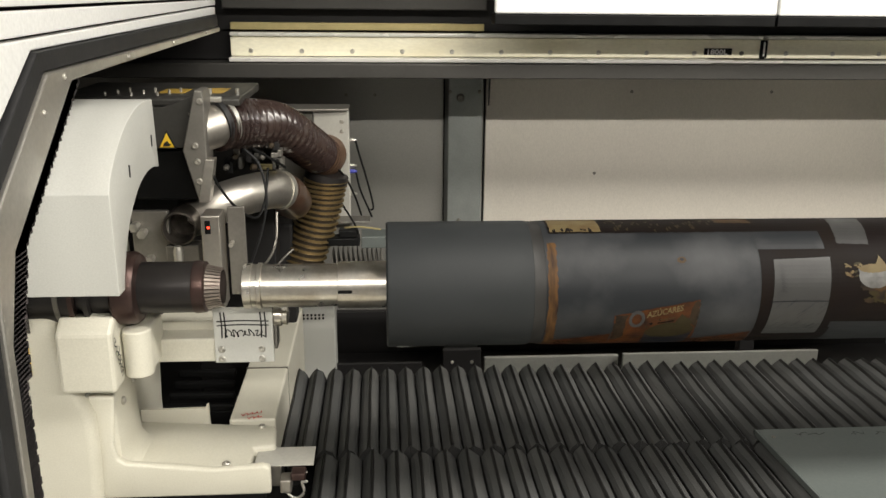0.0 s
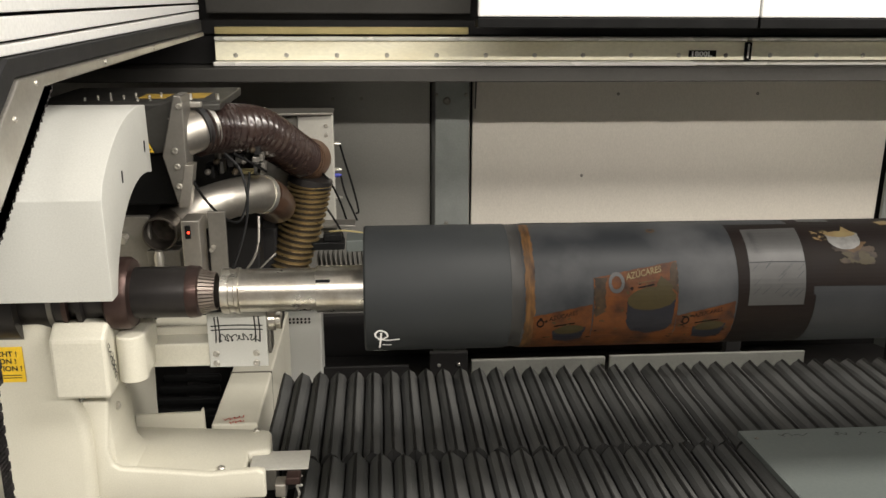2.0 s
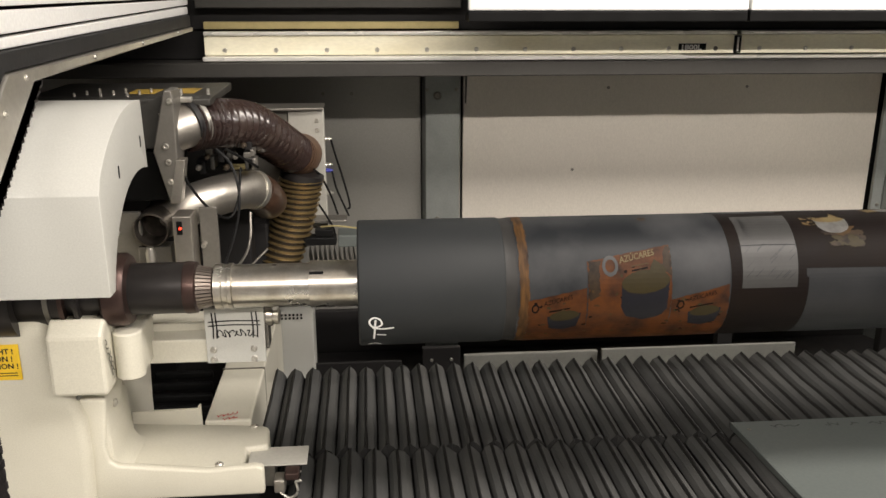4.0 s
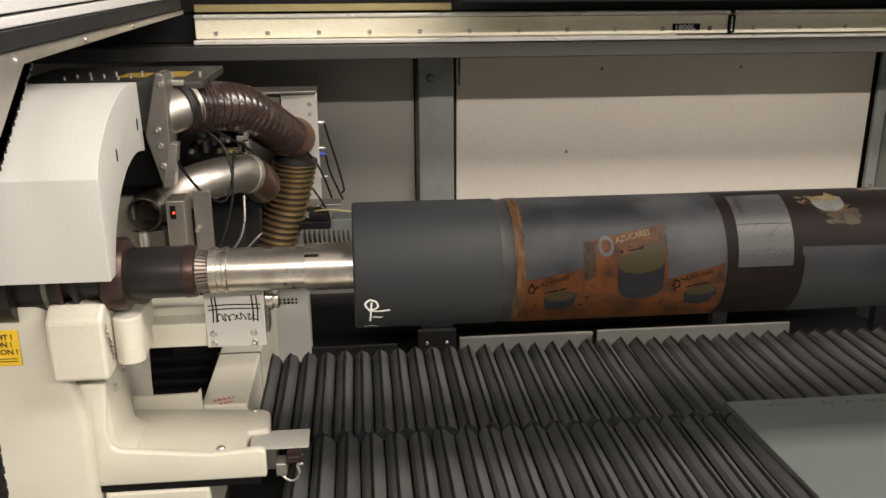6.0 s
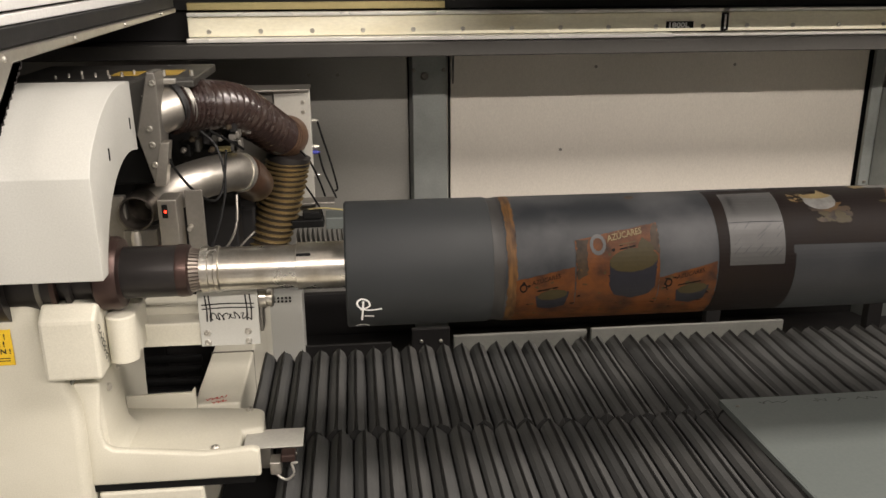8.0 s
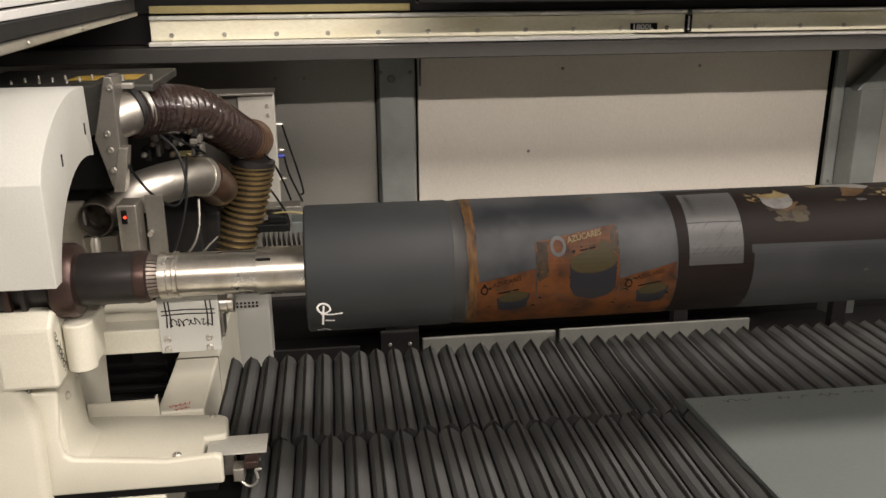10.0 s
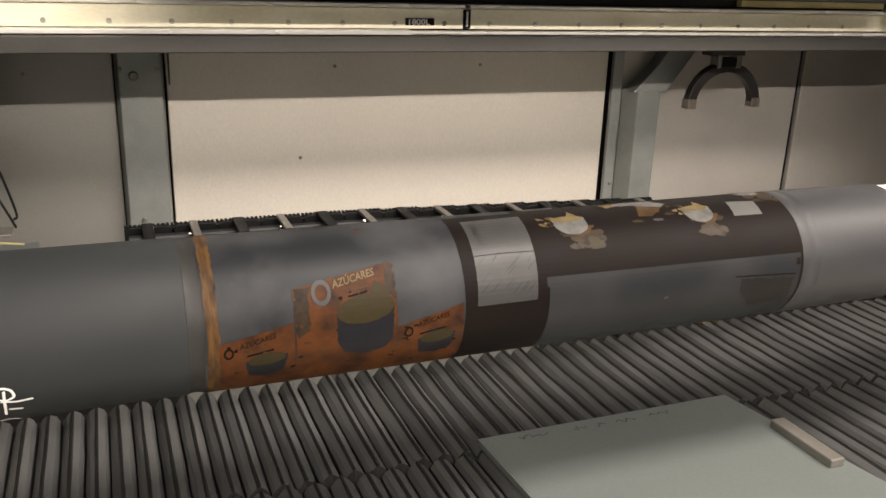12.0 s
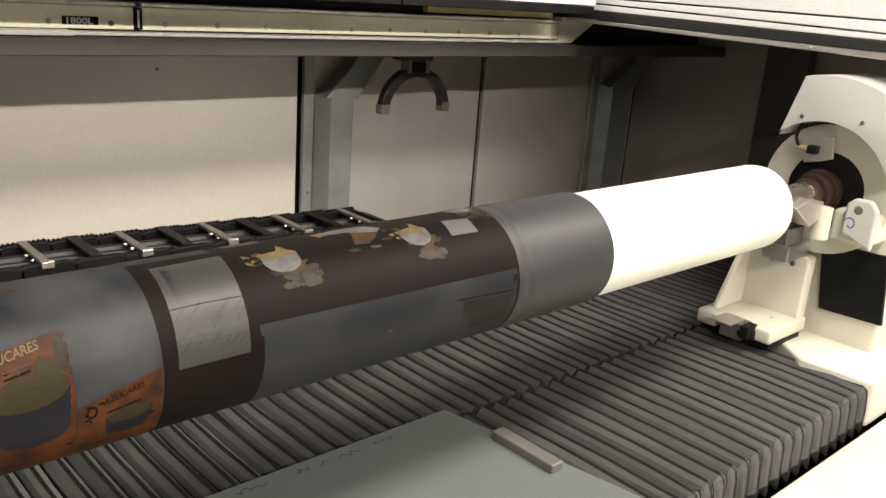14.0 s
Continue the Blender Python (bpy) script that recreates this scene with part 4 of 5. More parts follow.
# foot casting: upright plate and tray
hp("foot_front", prism([(-0.336, 0.457), (0.066, 0.457), (0.066, 0.524), (0.05, 0.534), (-0.02, 0.529), (-0.06, 0.526), (-0.262, 0.548), (-0.279, 0.560), (-0.285, 0.60), (-0.272, 0.718), (-0.332, 0.722)], 1.790, 1.812, "y", 0.007, 3), CREAM, "", True)
hp("foot_upright", prism([(1.80, 0.46), (1.975, 0.46), (1.97, 0.735), (1.95, 0.75), (1.80, 0.712)], -0.335, -0.276, "x", 0.012, 3), CREAM, "", True)
tray = [(-0.335, 1.810), (-0.335, 2.055), (0.040, 2.012), (0.058, 2.0), (0.066, 1.905), (0.013, 1.900), (0.016, 1.832), (0.064, 1.830), (0.064, 1.810)]
hp("foot_tray", prism(tray, 0.458, 0.522, "z", 0.010, 3), CREAM, "cream cast foot with a notched end", True)
hp("foot_rim", prism([(-0.30, 0.49), (-0.122, 0.49), (-0.124, 0.562), (-0.131, 0.556), (-0.131, 0.549), (-0.30, 0.546)], 2.060, 2.070, "y", 0.002), CREAM)
hp("foot_fillet", prism([(-0.30, 0.50), (-0.235, 0.519), (-0.258, 0.528), (-0.270, 0.545), (-0.274, 0.58), (-0.277, 0.66), (-0.30, 0.66)], 1.808, 1.973, "y", 0.004, 2), CREAM, "", True)
# black slab stands for the shade between foot and plinth
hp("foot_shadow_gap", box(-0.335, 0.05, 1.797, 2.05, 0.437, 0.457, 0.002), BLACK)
hp("foot_plinth", box(-0.31, -0.07, 1.795, 2.06, 0.20, 0.436, 0.008), CREAM)
for x, y, z, ax in ((-0.040, 1.822, 0.522, "+z"), (0.02, 2.0, 0.522, "+z"), (-0.274, 1.858, 0.677, "+x"), (-0.276, 1.945, 0.690, "+x")):
    hp("screw", screw_head(x, y, z, ax, 0.010, 0.006), ALU)
hp("foot_cable", tube([(-0.322, 1.786, 0.735), (-0.336, 1.786, 0.715), (-0.340, 1.787, 0.66), (-0.339, 1.787, 0.55), (-0.340, 1.787, 0.458)], 0.0045, 18, 8), STRIP_GREY, "thin pale grey cable", True)
# touch probe in the notch
hp("probe_plate", box(0.022, 0.163, 1.835, 1.92, 0.504, 0.508, 0.001), CABINET, "steel probe plate")
hp("probe_body", box(0.024, 0.085, 1.85, 1.90, 0.44, 0.5035, 0.003), SHEET)
hp("probe_body", box(0.086, 0.112, 1.80, 1.84, 0.452, 0.486, 0.003), PIPE)
hp("probe_guard", box(0.112, 0.146, 1.80, 1.836, 0.484, 0.503, 0.003), CHUCK, "dark red sensor guard")
hp("probe_head", lathe([(1.845, 0.0), (1.846, 0.018), (1.875, 0.022), (1.90, 0.022), (1.90, 0.0)], "y", (0.115, 0, 0.462), 24), BLACK, "black sensor head", True)
for dz in (0.012, -0.014):
    hp("probe_pin", lathe([(0.13, 0.004), (0.142, 0.004), (0.146, 0.002)], "x", (0, 1.86, 0.46 + dz), 10), ALU)
hp("probe_cable", tube([(0.07, 1.90, 0.445), (0.09, 1.87, 0.415), (0.115, 1.86, 0.40), (0.135, 1.862, 0.415), (0.128, 1.87, 0.445)], 0.0035, 18, 8), ALU, "", True)

# white carriage guide and vented cover behind the foot
carr = thing("carriage_guide", (-0.03, 2.4, 0.2), "cream painted sloping carriage guide with a vented end cover", "guide")


def cg(name, bm, mat, label=""):
    bmesh.ops.translate(bm, verts=bm.verts, vec=(0.03, -2.4, -0.2))
    return part(name, bm, mat, carr, label)


cg("guide_beam", prism([(2.07, 0.25), (2.07, 0.508), (2.90, 0.512), (2.90, 0.25)], -0.134, -0.012, "x", 0.006), CREAM)
cg("guide_joint", box(-0.135, -0.011, 2.385, 2.389, 0.30, 0.513, 0), SHEET)
cg("vent_cover", prism([(2.93, 0.20), (2.93, 0.478), (2.95, 0.49), (3.05, 0.49), (3.05, 0.20)], -0.07, 0.10, "x", 0.006), HOOD, "pale vented cover")
bm = None
for i in range(7):
    for j in range(2):
        bm = box(-0.03 + i * 0.014, -0.023 + i * 0.014, 2.925, 2.932, 0.452 + j * 0.013, 0.459 + j * 0.013, 0.001, bm)
cg("vent_holes", bm, GAP)
bm = None
rd = flat((-0.105, 2.055, 0.5105), (1, 0, 0), (0, 1, 0), (0, 0, 1))
rnd = random.Random(11)
for x, v, n in ((0.0, 0.03, 7), (0.018, 0.012, 5)):
    bm = ink_line([(x + 0.004 * k + 0.003 * math.sin(k * 2.2), v + 0.0015 * k + 0.007 * math.cos(k * 1.9)) for k in range(2 * n)], 0.0026, rd, 0.001, bm)
cg("red_handwriting", bm, RED_INK, "red pen scribble")
stack = thing("folded_cover", (-0.3, 2.55, 0.3), "black folded cover behind the foot", "cover")
for k in range(4):
    part("fold", box(-0.12 + k * 0.012, 0.10, -0.05 + k * 0.02, -0.03 + k * 0.02, 0.01 + k * 0.03, 0.035 + k * 0.03, 0.008), BLACK, stack)
part("cover_base", box(-0.13, 0.10, -0.05, 0.06, -0.3, 0.012, 0.004), BLACK, stack)

# ---- tailstock, facing the other way ----
tail = thing("tailstock", (3.9, 1.8, 0.0), "cream painted tailstock with arched hood and dark chuck", "tailstock")


def tp(name, bm, mat, label="", smooth=False):
    bmesh.ops.translate(bm, verts=bm.verts, vec=(-3.9, -1.8, 0))
    return part(name, bm, mat, tail, label, smooth)


outline = arch_points(1.53, 1.244, (1.925, 1.374), (1.985, 1.145), 0.25, 0.408, 1.052)
tp("hood", prism(outline, 3.545, 4.1, "x", 0.008, 3, angle=25), HOOD, "pale rounded hood", True)
ring = [(AY - 0.235 * math.cos(t), AZ + 0.235 * math.sin(t)) for t in (2 * math.pi * i / 40 for i in range(40))]
tp("face_disc", prism(ring, 3.645, 3.9, "x", 0.006, 2, angle=40), CREAM, "cream round bearing face", True)
tp("dark_bore", lathe([(3.634, 0.05), (3.638, 0.135), (3.655, 0.14)], centre=(0, AY, AZ), steps=48), BLACK, "", True)
tp("chuck_body", lathe([(3.475, 0.046), (3.48, 0.054), (3.505, 0.056), (3.507, 0.050), (3.52, 0.050), (3.522, 0.066), (3.545, 0.069), (3.547, 0.060), (3.575, 0.060), (3.577, 0.078), (3.60, 0.080), (3.602, 0.068), (3.66, 0.07)], centre=(0, AY, AZ), steps=48), CHUCK, "brown steel chuck", True)
for y, z in ((1.908, 1.225), (1.70, 1.235)):
    tp("screw", screw_head(3.545, y, z, "-x", 0.008, 0.004), SHEET)
tp("sensor_plate", prism([(1.89, 1.06), (1.91, 1.15), (1.80, 1.165), (1.79, 1.09), (1.83, 1.075)], 3.585, 3.598, "x", 0.003), ALU, "small sensor plate")
tp("sensor", box(3.555, 3.585, 1.84, 1.875, 1.10, 1.128, 0.003), BLACK)
tp("sensor_nut", lathe([(1.875, 0.011), (1.90, 0.011), (1.90, 0.007), (1.915, 0.007)], "y", (3.57, 0, 1.114), 10), GOLD)
tp("sensor_cable", tube([(3.57, 1.91, 1.115), (3.58, 1.93, 1.15), (3.59, 1.92, 1.2), (3.6, 1.90, 1.235)], 0.006, 14, 8), BLACK, "", True)
tp("column", prism([(3.72, 0.30), (3.72, 0.84), (3.80, 0.90), (3.90, 1.10), (4.9, 1.10), (4.9, 0.30)], 1.56, 1.96, "y", 0.02, 3), CREAM, "cream cast column", True)
tp("dark_panel", prism([(1.545, 0.522), (1.775, 0.515), (1.812, 0.768), (1.575, 0.774)], 3.70, 3.718, "x", 0.003), BLACK, "black side panel")
tp("base", prism([(3.46, 1.44), (5.2, 1.44), (5.2, 2.2), (3.70, 2.2), (3.52, 1.80), (3.44, 1.70)], 0.24, 0.405, "z", 0.012, 3), CREAM, "cream base casting", True)
tp("foot_upright", prism([(1.80, 0.45), (2.08, 0.45), (2.03, 0.72), (1.80, 0.72)], 3.60, 3.66, "x", 0.012, 3), CREAM, "", True)
tp("foot_web", prism([(3.42, 0.48), (3.61, 0.48), (3.61, 0.70), (3.56, 0.71)], 2.03, 2.055, "y", 0.008, 2), CREAM)
tray = [(3.655, 1.79), (3.655, 2.08), (3.37, 2.08), (3.37, 2.0), (3.42, 1.995), (3.42, 1.885), (3.38, 1.88), (3.38, 1.79)]
tp("foot_tray", prism(tray, 0.43, 0.484, "z", 0.010, 3), CREAM, "cream cast foot with a notched end", True)
# black slab in place of the shade under the tailstock foot
tp("foot_gap_shade", box(3.40, 3.64, 1.80, 2.07, 0.404, 0.43, 0.002), BLACK)
for y in (1.86, 1.94):
    tp("screw", screw_head(3.60, y, 0.685, "-x", 0.011, 0.005), SHEET)
for x, y in ((3.44, 2.04), (3.52, 1.86)):
    tp("screw", screw_head(x, y, 0.484, "+z", 0.009, 0.005), ALU)
tp("probe_plate", box(3.29, 3.40, 1.90, 1.98, 0.486, 0.492, 0.001), ALU, "steel probe plate")
tp("probe_body", box(3.35, 3.42, 1.885, 1.97, 0.42, 0.484, 0.003), SHEET)
tp("probe_head", lathe([(1.845, 0.0), (1.846, 0.018), (1.875, 0.022), (1.90, 0.022), (1.90, 0.0)], "y", (3.37, 0, 0.452), 24), BLACK, "black sensor head", True)
tp("probe_block", box(3.33, 3.40, 1.85, 1.885, 0.44, 0.488, 0.004), BLACK)
tp("arm_box", box(3.562, 3.72, 1.60, 1.74, 0.82, 0.93, 0.012), CREAM, "cream arm root with a bore")
tp("arm_eye", prism([(1.585, 0.815), (1.69, 0.86), (1.69, 0.962), (1.665, 0.985), (1.61, 0.985), (1.585, 0.955)], 3.535, 3.562, "x", 0.008), HOOD)
tp("arm_bore", lathe([(3.532, 0.006), (3.5325, 0.014), (3.538, 0.017)], "x", (0, 1.647, 0.947), 20), SHEET)
tp("arm_roll", lathe([(0.83, 0.0), (0.831, 0.033), (0.94, 0.033), (0.942, 0.0)], "z", (3.49, 1.745, 0), 28), CREAM, "", True)
tp("blue_mark", ink_line([(0.0, 0.02), (0.012, 0.03), (0.028, 0.026), (0.034, 0.01), (0.022, -0.004), (0.012, 0.004)], 0.004, flat((3.5345, 1.685, 0.885), (0, -1, 0), (0, 0, 1), (-1, 0, 0))), BLUE_INK, "blue pen mark")
tp("support_wedge", prism([(3.27, 0.962), (3.40, 0.882), (3.46, 0.90), (3.475, 0.962), (3.36, 0.982)], 1.74, 1.80, "y", 0.004), ALU, "aluminium support wedge")
tp("support_bar", box(3.46, 3.62, 1.82, 1.92, 0.72, 0.78, 0.004), ALU)
tp("support_strap", box(3.38, 3.50, 1.80, 1.86, 0.80, 0.86, 0.004), SHEET)
tp("deck_screw", screw_head(3.60, 1.20, 0.25, "+z", 0.01, 0.005), SHEET)

# ---- lifting hook on the back wall ----
hook = thing("lifting_yoke", (3.03, 3.40, 1.04), "dark steel half-round yoke hanging below the beam", "yoke")
pts = [(0.193 * math.cos(t), 0.185 * math.sin(t)) for t in (math.pi * i / 20 for i in range(21))]
pin = [(0.150 * math.cos(t), 0.142 * math.sin(t)) for t in (math.pi * i / 20 for i in range(20, -1, -1))]
part("arch", prism(pts + pin, -0.02, 0.02, "y", 0.003, 1, angle=60), CHUCK_DARK, hook)
part("clamp", box(-0.055, 0.055, -0.025, 0.025, 0.165, 0.205, 0.004), BLACK, hook)
part("knuckle", box(-0.065, -0.045, -0.028, 0.028, 0.16, 0.215, 0.004), SHEET, hook)
part("knuckle", box(0.035, 0.06, -0.028, 0.028, 0.16, 0.215, 0.004), SHEET, hook)
part("hanger", box(-0.10, 0.08, -0.02, 0.05, 0.212, 0.285, 0.004), BEAM, hook)
for s in (-1, 1):
    part("pad", box(s * 0.171 - 0.022, s * 0.171 + 0.022, -0.024, 0.024, -0.012, 0.03, 0.004), SPLINE, hook, "worn steel pad")

# ---- cable chain behind the cylinder ----
chain = thing("cable_chain", (0.3, 2.92, 0.681), "black plastic cable chain with grey cross bars behind the cylinder", "cable chain")
LINK = 0.1430
bow = lambda x: 0.014 - 0.030 * max(0.0, x - 0.9) / 1.0 - 0.05 * max(0.0, x - 1.95) ** 2
for i in range(2, 16):
    x = -0.058 + i * LINK
    z = bow(x)
    for y in (0.0, 0.205):
        link = part("side_link", prism([(x, z), (x + LINK + 0.012, z), (x + LINK + 0.012, z + 0.046), (x + LINK - 0.01, z + 0.058), (x + 0.02, z + 0.058), (x, z + 0.05)], y, y + 0.024 + 0.002 * (i % 2), "y", 0.003), BLACK, chain)
        if y:
            for k in range(10):
                part("rib", box(x + k * LINK / 10, x + (k + 0.55) * LINK / 10, y + 0.004, y + 0.020, z + 0.056, z + 0.0625, 0), BLACK, link)
    clipped = i % 2 == 1
    w = 0.013 if clipped else 0.018
    bar = part("cross_bar", box(x + 0.07 - w, x + 0.07 + w, -0.002 if clipped else 0.02, 0.227, z + 0.052, z + 0.064, 0.003), SHEET if clipped else BLACK, chain, "grey cross bar" if i == 5 else "")
    if clipped:
        part("bar_clip", box(x + 0.052, x + 0.088, -0.012, 0.006, z + 0.046, z + 0.068, 0.003), STEEL, bar, "bright clip" if i == 5 else "")
        for dy in (0.055, 0.105):
            part("bar_screw", screw_head(x + 0.048, dy, z + 0.054, "+z", 0.006, 0.005), STEEL, bar)
    part("divider", box(x + 0.066, x + 0.074, 0.024, 0.205, z + 0.006, z + 0.05, 0.001), BLACK, chain)
for y, r in ((0.06, 0.020), (0.105, 0.017), (0.15, 0.022)):
    part("chain_cable", tube([(0.24, y, 0.026 + bow(0.2)), (1.0, y + 0.006, 0.024 + bow(1.0)), (2.2, y, 0.024 + bow(2.2))], r, 14, 10), RUBBER, chain)
ze = bow(2.23)
part("chain_end", prism([(2.235, ze - 0.01), (2.235, ze + 0.055), (2.30, ze + 0.035), (2.35, ze + 0.0), (2.36, ze - 0.04), (2.28, ze - 0.05)], 0.0, 0.226, "y", 0.008), BLACK, chain)
part("chain_tray", box(0.22, 2.1, -0.01, 0.235, -0.060, -0.050, 0.002), DARK_IN, chain)
for x in (1.35, 2.02):
    part("tray_leg", box(x, x + 0.06, 0.05, 0.09, -0.661, -0.060, 0.003), DARK_IN, chain)

# ---- laser head with its hoses behind the headstock ----
laser = thing("laser_head", (-0.05, 2.4, 0.25), "sheet-steel laser engraving head with corrugated suction hoses", "laser head")
LV = (0.05, -2.4, -0.25)


def lh(name, bm, mat, label="", smooth=False, parent=None):
    bmesh.ops.translate(bm, verts=bm.verts, vec=LV)
    return part(name, bm, mat, parent or laser, label, smooth)


# top box with yellow labels and a row of screws
lh("top_box", prism([(2.24, 1.312), (2.24, 1.33), (2.26, 1.335), (2.60, 1.335), (2.60, 1.312)], -0.55, -0.085, "x", 0.004), HEAD_DARK, "dark steel top box")
lh("top_label", box(-0.31, -0.24, 2.32, 2.42, 1.3352, 1.3362, 0), FADED, "faded yellow label")
lh("top_label", box(-0.215, -0.14, 2.32, 2.44, 1.3352, 1.3362, 0), FADED, "faded yellow label")
for k in range(9):
    lh("top_screw", lathe([(1.334, 0.0035), (1.343 + 0.002 * (k % 3), 0.0035), (1.345 + 0.002 * (k % 3), 0.001)], "z", (-0.43 + 0.022 * k, 2.27 + 0.035 * (k % 3), 0), 8), ALU)
for x in (-0.10, -0.17):
    lh("top_screw", lathe([(1.334, 0.005), (1.35, 0.005)], "z", (x, 2.3, 0), 8), ALU)
# chamfered front plates with the warning triangle
lh("side_plate", prism([(-0.36, 1.205), (-0.277, 1.212), (-0.213, 1.212), (-0.176, 1.352), (-0.24, 1.325), (-0.27, 1.315), (-0.36, 1.31)], 2.195, 2.205, "y", 0.002), HEAD_DARK)
lh("nose_plate", prism([(-0.218, 1.212), (-0.188, 1.088), (-0.170, 1.085), (-0.160, 1.20), (-0.158, 1.34), (-0.162, 1.36), (-0.180, 1.362)], 2.15, 2.24, "y", 0.003), SHEET, "bent steel nose plate")
lh("nose_foot", prism([(-0.188, 1.08), (-0.160, 1.08), (-0.142, 1.19), (-0.165, 1.19)], 2.148, 2.19, "y", 0.002), PIPE)
tri = [(-0.288, 1.211), (-0.242, 1.211), (-0.264, 1.257)]
sign = lh("warning_triangle", prism(tri, 2.190, 2.1935, "y", 0), INK, "black and yellow triangular warning sign")
lh("warning_field", prism([(-0.283, 1.2145), (-0.247, 1.2145), (-0.264, 1.251)], 2.1885, 2.1897, "y", 0), YELLOW, parent=sign)
lh("warning_mark", prism([(-0.275, 1.217), (-0.260, 1.217), (-0.251, 1.224), (-0.258, 1.223), (-0.263, 1.231), (-0.271, 1.226)], 2.1875, 2.1882, "y", 0), INK, parent=sign)
for x, z in ((-0.186, 1.225), (-0.183, 1.185), (-0.182, 1.135), (-0.168, 1.335)):
    lh("plate_screw", screw_head(x, 2.15, z, "-y", 0.008, 0.006), ALU)
lh("black_underbox", box(-0.36, -0.19, 2.22, 2.4, 1.07, 1.205, 0.006), BLACK)
# dark slab added to fill the shaded space behind the pipe
lh("dark_backdrop", box(-0.55, -0.06, 2.62, 2.72, 0.75, 1.25, 0.006), DARK_IN)
# inlet stub, clamp and brown hose
stub = [(-0.205, 2.21, 1.246), (-0.18, 2.235, 1.254), (-0.14, 2.27, 1.263)]
lh("hose_stub", tube(stub, 0.057, 8, 28), PIPE, "", True)
hose = [(-0.152, 2.26, 1.258), (-0.117, 2.30, 1.258), (-0.068, 2.36, 1.250), (-0.020, 2.46, 1.228), (0.024, 2.58, 1.172), (0.058, 2.70, 1.118), (0.078, 2.80, 1.078)]
brown = lh("brown_hose", tube(hose, 0.063, 168, 30, ribs=24, depth=0.0046), HOSE, "glossy brown corrugated hose", True)
lh("clamp", tube([(-0.156, 2.262, 1.262), (-0.146, 2.272, 1.2645)], 0.068, 4, 30), RUBBER, "black hose clamp", True, brown)
lh("clamp", tube([(-0.142, 2.276, 1.265), (-0.134, 2.285, 1.267)], 0.0685, 4, 30), ALU, "steel hose clamp", True, brown)
lh("clamp_screw", box(-0.175, -0.13, 2.23, 2.25, 1.322, 1.336, 0.003), ALU)
lh("hose_end", tube([(0.068, 2.752, 1.097), (0.079, 2.81, 1.074), (0.084, 2.87, 1.062), (0.086, 2.935, 1.058)], 0.0665, 14, 30, end=0.070), HOSE_RUST, "rusty hose end", True, brown)
h2 = [(0.092, 2.80, 1.005), (0.078, 2.80, 0.940), (0.057, 2.80, 0.862), (0.028, 2.80, 0.780), (-0.004, 2.80, 0.690)]
brass = lh("brass_hose", tube(h2, 0.0655, 40, 28), BRASS_DARK, "dark hose wound with brass wire", True)
line = spline(h2, 17)
for p0, p1 in zip(line, line[1:]):
    d = (p1 - p0).normalized()
    mid = (p0 + p1) / 2
    d = (d + Vector((0.12, 0, 0))).normalized()
    lh("brass_coil", tube([mid - d * 0.0085, mid + d * 0.0085], 0.0680, 8, 28, ribs=1, depth=-0.0065), BRASS, "", True, brass)
lh("brass_collar", tube([(0.096, 2.80, 1.022), (0.090, 2.80, 0.998)], 0.0725, 3, 28), CHUCK_DARK, "", True)
pipe = [(-0.250, 2.31, 1.000), (-0.206, 2.30, 1.020), (-0.155, 2.32, 1.040), (-0.097, 2.37, 1.050), (-0.048, 2.43, 1.048), (-0.016, 2.48, 1.036)]
lh("exhaust_pipe", tube(pipe, 0.055, 36, 30), PIPE, "bright bent steel pipe", True)
lh("pipe_weld", tube([(-0.024, 2.465, 1.040), (-0.016, 2.478, 1.036)], 0.0575, 2, 30), ALU, "", True)
lh("pipe_elbow", tube([(-0.016, 2.478, 1.036), (-0.002, 2.52, 1.012), (0.003, 2.58, 0.980), (-0.004, 2.68, 0.955)], 0.0565, 18, 28), ELBOW, "rusty elbow", True)
lh("pipe_strap", box(-0.10, -0.02, 2.44, 2.48, 1.105, 1.115, 0.002), GOLD)
# objective lens ring and mounts
lh("lens_barrel", lathe([(2.26, 0.046), (2.18, 0.046), (2.173, 0.0445), (2.172, 0.041), (2.178, 0.0385), (2.25, 0.037)], "y", (-0.249, 0, 1.004), 40), LENS, "dark open round lens barrel", True)
lh("lens_plate", box(-0.375, -0.28, 2.2, 2.22, 0.80, 1.045, 0.003), SHEET)
lh("lens_bracket", box(-0.29, -0.205, 2.19, 2.24, 0.82, 0.955, 0.003), SHEET)
lh("nozzle", lathe([(0.90, 0.010), (0.95, 0.013), (0.965, 0.009)], "z", (-0.249, 2.15, 0), 16), ALU, "", True)
lh("nozzle_block", box(-0.275, -0.225, 2.14, 2.19, 0.80, 0.91, 0.003), PIPE)
for x, z in ((-0.342, 0.992), (-0.33, 0.92), (-0.36, 1.01)):
    lh("mount_bolt", lathe([(2.16, 0.0), (2.161, 0.012), (2.18, 0.012), (2.2, 0.009)], "y", (x, 0, z), 6), ALU)
# steel box with a red lamp
led = lh("sensor_box", box(-0.181, -0.134, 2.12, 2.20, 0.80, 1.052, 0.003), PIPE, "steel sensor box with a red lamp")
lh("lamp_window", box(-0.171, -0.157, 2.117, 2.121, 1.005, 1.04, 0.003), BLACK)
lh("red_lamp", lathe([(2.1145, 0.0), (2.115, 0.003), (2.118, 0.004)], "y", (-0.162, 0, 1.022), 10), RED_LED, "glowing red lamp")
lh("sensor_flange", box(-0.125, -0.08, 2.18, 2.19, 0.82, 1.06, 0.002), SHEET)
lh("sensor_knob", lathe([(2.15, 0.006), (2.18, 0.006)], "y", (-0.115, 0, 0.965), 10), ALU)
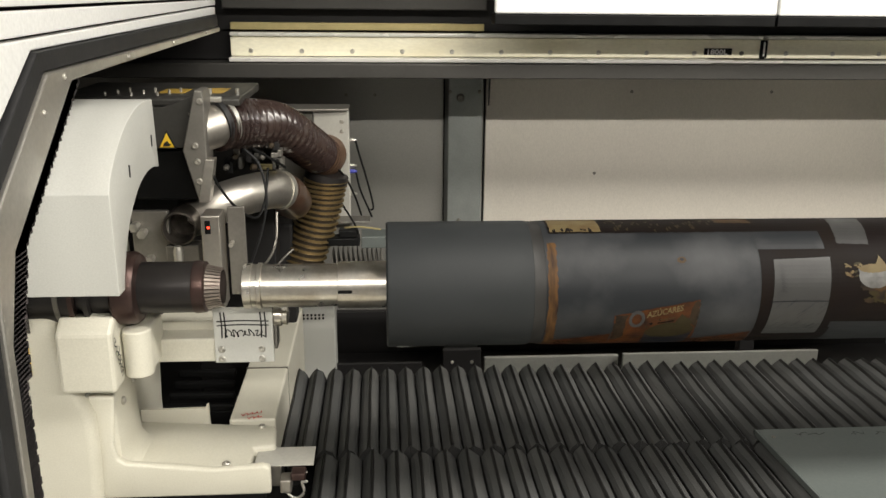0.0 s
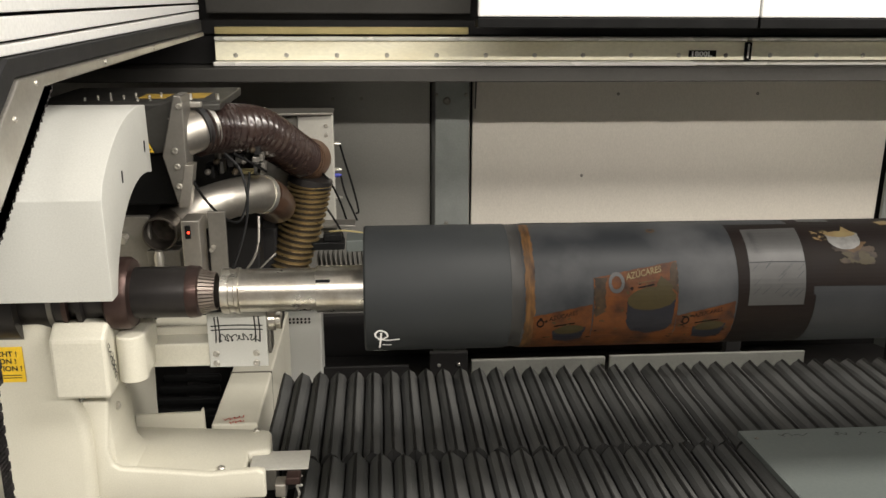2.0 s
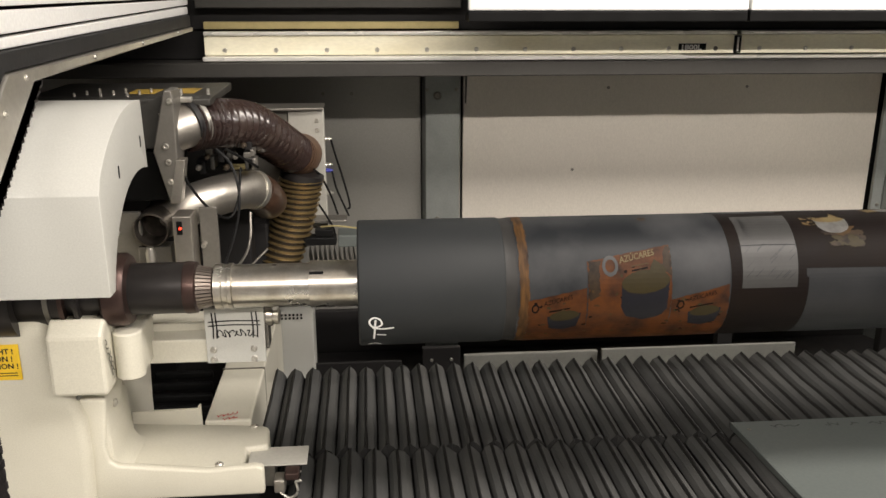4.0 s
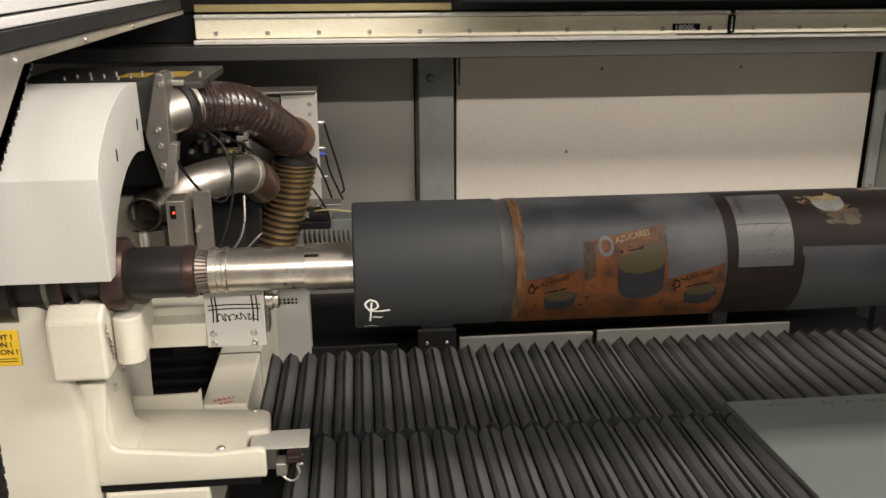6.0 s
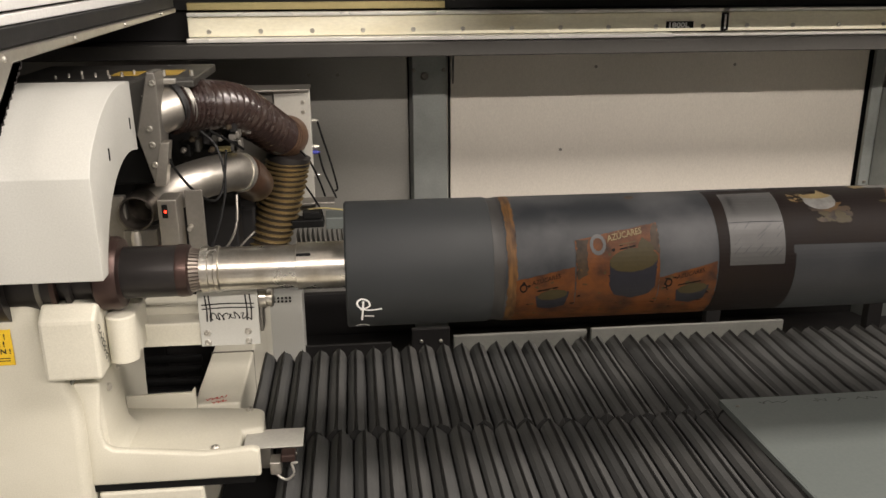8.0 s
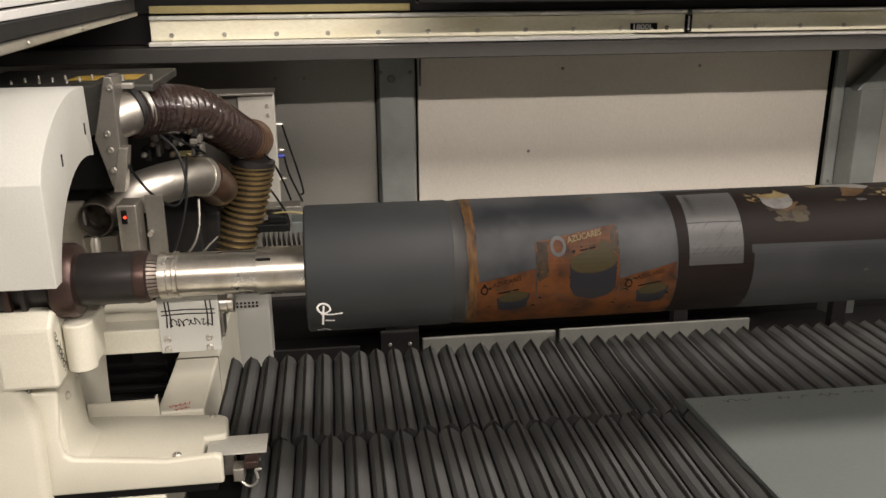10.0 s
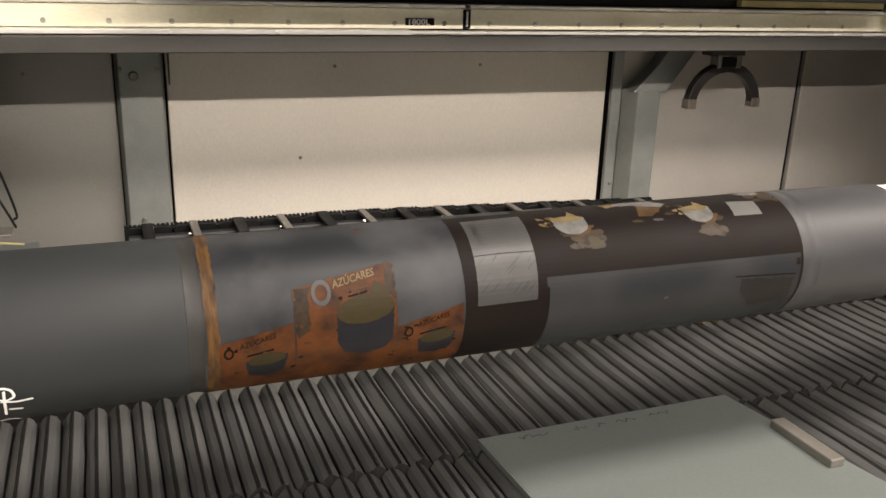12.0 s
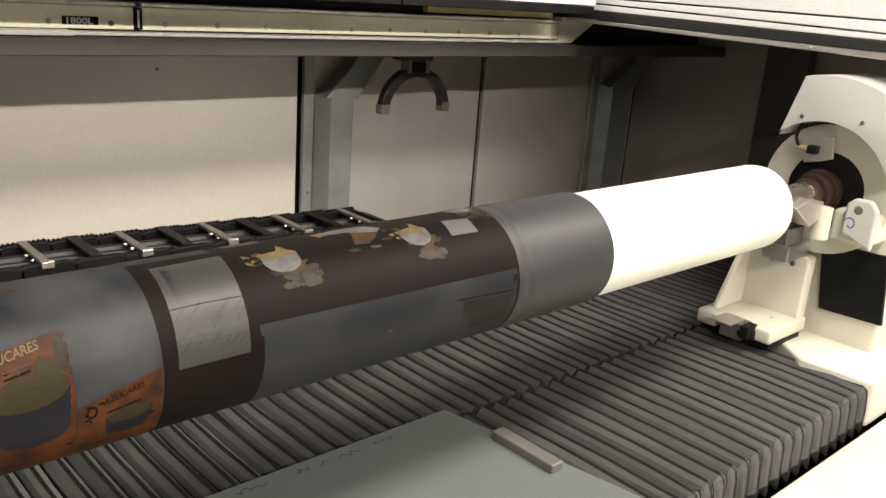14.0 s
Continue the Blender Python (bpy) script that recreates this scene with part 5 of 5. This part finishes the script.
# valves and fittings between pipe and hose
rnd = random.Random(21)
for k in range(14):
    x, z = -0.16 + rnd.uniform(0, 0.17), 1.10 + rnd.uniform(0, 0.09)
    w, h = rnd.uniform(0.010, 0.024), rnd.uniform(0.012, 0.035)
    lh("valve_block", box(x, x + w, 2.37, 2.40 + rnd.uniform(0, 0.03), z, z + h, 0.002), (SHEET, DARK_IN, BLACK, HEAD_DARK, SHEET)[k % 5])
for k in range(7):
    x, z = -0.15 + k * 0.025, 1.13 + 0.03 * (k % 3)
    lh("fitting", lathe([(2.34, 0.004), (2.345, 0.008), (2.36, 0.008), (2.365, 0.005), (2.38, 0.005)], "y", (x, 0, z), 10), (SHEET, BRASS_DARK)[k % 2], "", True)
# cabinet plate with plugs behind; its grey is darkened for the shadow there
lh("cabinet_plate", box(0.045, 0.166, 2.935, 2.975, 0.76, 1.207, 0.004), CABINET, "grey metal cabinet plate, darkened as in shadow")
lh("cabinet_side", box(-0.10, 0.043, 2.945, 3.02, 0.72, 1.205, 0.003), SHEET)
lh("cabinet_top", prism([(-0.14, 2.90), (0.166, 2.92), (0.166, 3.05), (-0.14, 3.05)], 1.208, 1.216, "z", 0.002), SHEET)
for z in (1.17, 1.138, 0.92, 0.83):
    lh("plate_screw", screw_head(0.142, 2.935, z, "-y", 0.007, 0.004), ALU)
for z, mt in ((1.105, ALU), (1.015, ALU), (0.995, BLUE_INK), (0.915, ALU)):
    lh("plug", lathe([(0.165, 0.007), (0.182, 0.007), (0.183, 0.004), (0.19, 0.004)], "x", (0, 2.95, z), 10), mt)
wires = [
    [(0.186, 2.95, 1.105), (0.20, 2.95, 1.05), (0.225, 2.95, 0.96), (0.245, 2.95, 0.87), (0.236, 2.95, 0.855)],
    [(0.186, 2.95, 0.995), (0.20, 2.95, 0.93), (0.228, 2.95, 0.86), (0.24, 2.95, 0.83)],
    [(0.115, 2.80, 1.05), (0.155, 2.82, 1.0), (0.185, 2.84, 0.93), (0.205, 2.86, 0.86)],
    [(0.13, 2.84, 0.92), (0.165, 2.85, 0.86), (0.19, 2.85, 0.81), (0.192, 2.85, 0.77)],
    [(-0.165, 2.17, 1.18), (-0.14, 2.17, 1.12), (-0.10, 2.2, 1.05), (-0.06, 2.24, 1.015), (-0.04, 2.28, 1.05), (-0.035, 2.34, 1.13)],
    [(-0.09, 2.30, 1.19), (-0.05, 2.28, 1.15), (-0.035, 2.28, 1.06), (-0.055, 2.29, 0.96), (-0.10, 2.3, 0.84)],
    [(-0.09, 2.3, 0.83), (-0.04, 2.3, 0.88), (-0.02, 2.32, 0.93), (-0.02, 2.36, 1.0)],
    [(-0.07, 2.34, 0.80), (-0.01, 2.36, 0.86), (0.02, 2.38, 0.885)],
    [(-0.06, 2.25, 1.2), (-0.01, 2.29, 1.16), (0.01, 2.35, 1.13)],
]
for i, w in enumerate(wires):
    lh("cable", tube(w, 0.0036 if i != 7 else 0.0028, 20, 8), (BLACK, BLACK, BLACK, BLACK, BLACK, RUBBER, SHEET, SHEET, BLACK)[i], "", True)
# lower bracket with black connector, grey block and a small pleated cover
lh("lower_plate", box(0.05, 0.235, 2.86, 2.94, 0.828, 0.838, 0.002), SHEET)
lh("black_connector", box(0.09, 0.20, 2.76, 2.82, 0.778, 0.805, 0.004), BLACK, "black connector")
lh("black_connector", box(0.13, 0.19, 2.77, 2.81, 0.805, 0.83, 0.004), BLACK)
lh("grey_block", box(0.205, 0.30, 2.78, 2.88, 0.765, 0.805, 0.003), PLATE_PAINT, "grey metal block")
lh("yellow_cable", tube([(0.15, 2.79, 0.835), (0.20, 2.78, 0.84), (0.27, 2.79, 0.828)], 0.003, 14, 6), GOLD)
for k in range(11):
    lh("small_fold", prism([(0.098 + k * 0.0165, 0.68), (0.106 + k * 0.0165, 0.752), (0.1145 + k * 0.0165, 0.68)], 2.76, 2.88, "y", 0), SHEET)
lh("leg", box(-0.36, -0.02, 2.75, 2.86, 0.0, 0.86, 0.01), DARK_IN)

# ---- motion ----


def motions():
    turn = ((0.0, 44.6), (0.5, 40.5), (1.0, 32.5), (1.5, 22.0), (2.0, 8.0), (2.3, 2.2), (2.5, 0.8), (3.0, 0.0), (5.5, 0.0), (14.0, 0.0))
    walk(roller, [(t, pose(0, AY, AZ, a, 0, 0)) for t, a in turn])
    # the headstock closes onto the shaft
    slide = ((0.0, 0.058), (0.5, 0.051), (1.0, 0.041), (1.5, 0.031), (2.0, 0.024), (2.5, 0.020), (3.0, 0.018), (5.5, 0.007), (6.0, 0.004), (6.5, 0.0025), (7.0, 0.001), (7.5, 0.0), (14.0, 0.0))
    walk(head, [(t, pose(-0.4 - d, 1.8, 0)) for t, d in slide])


motions()
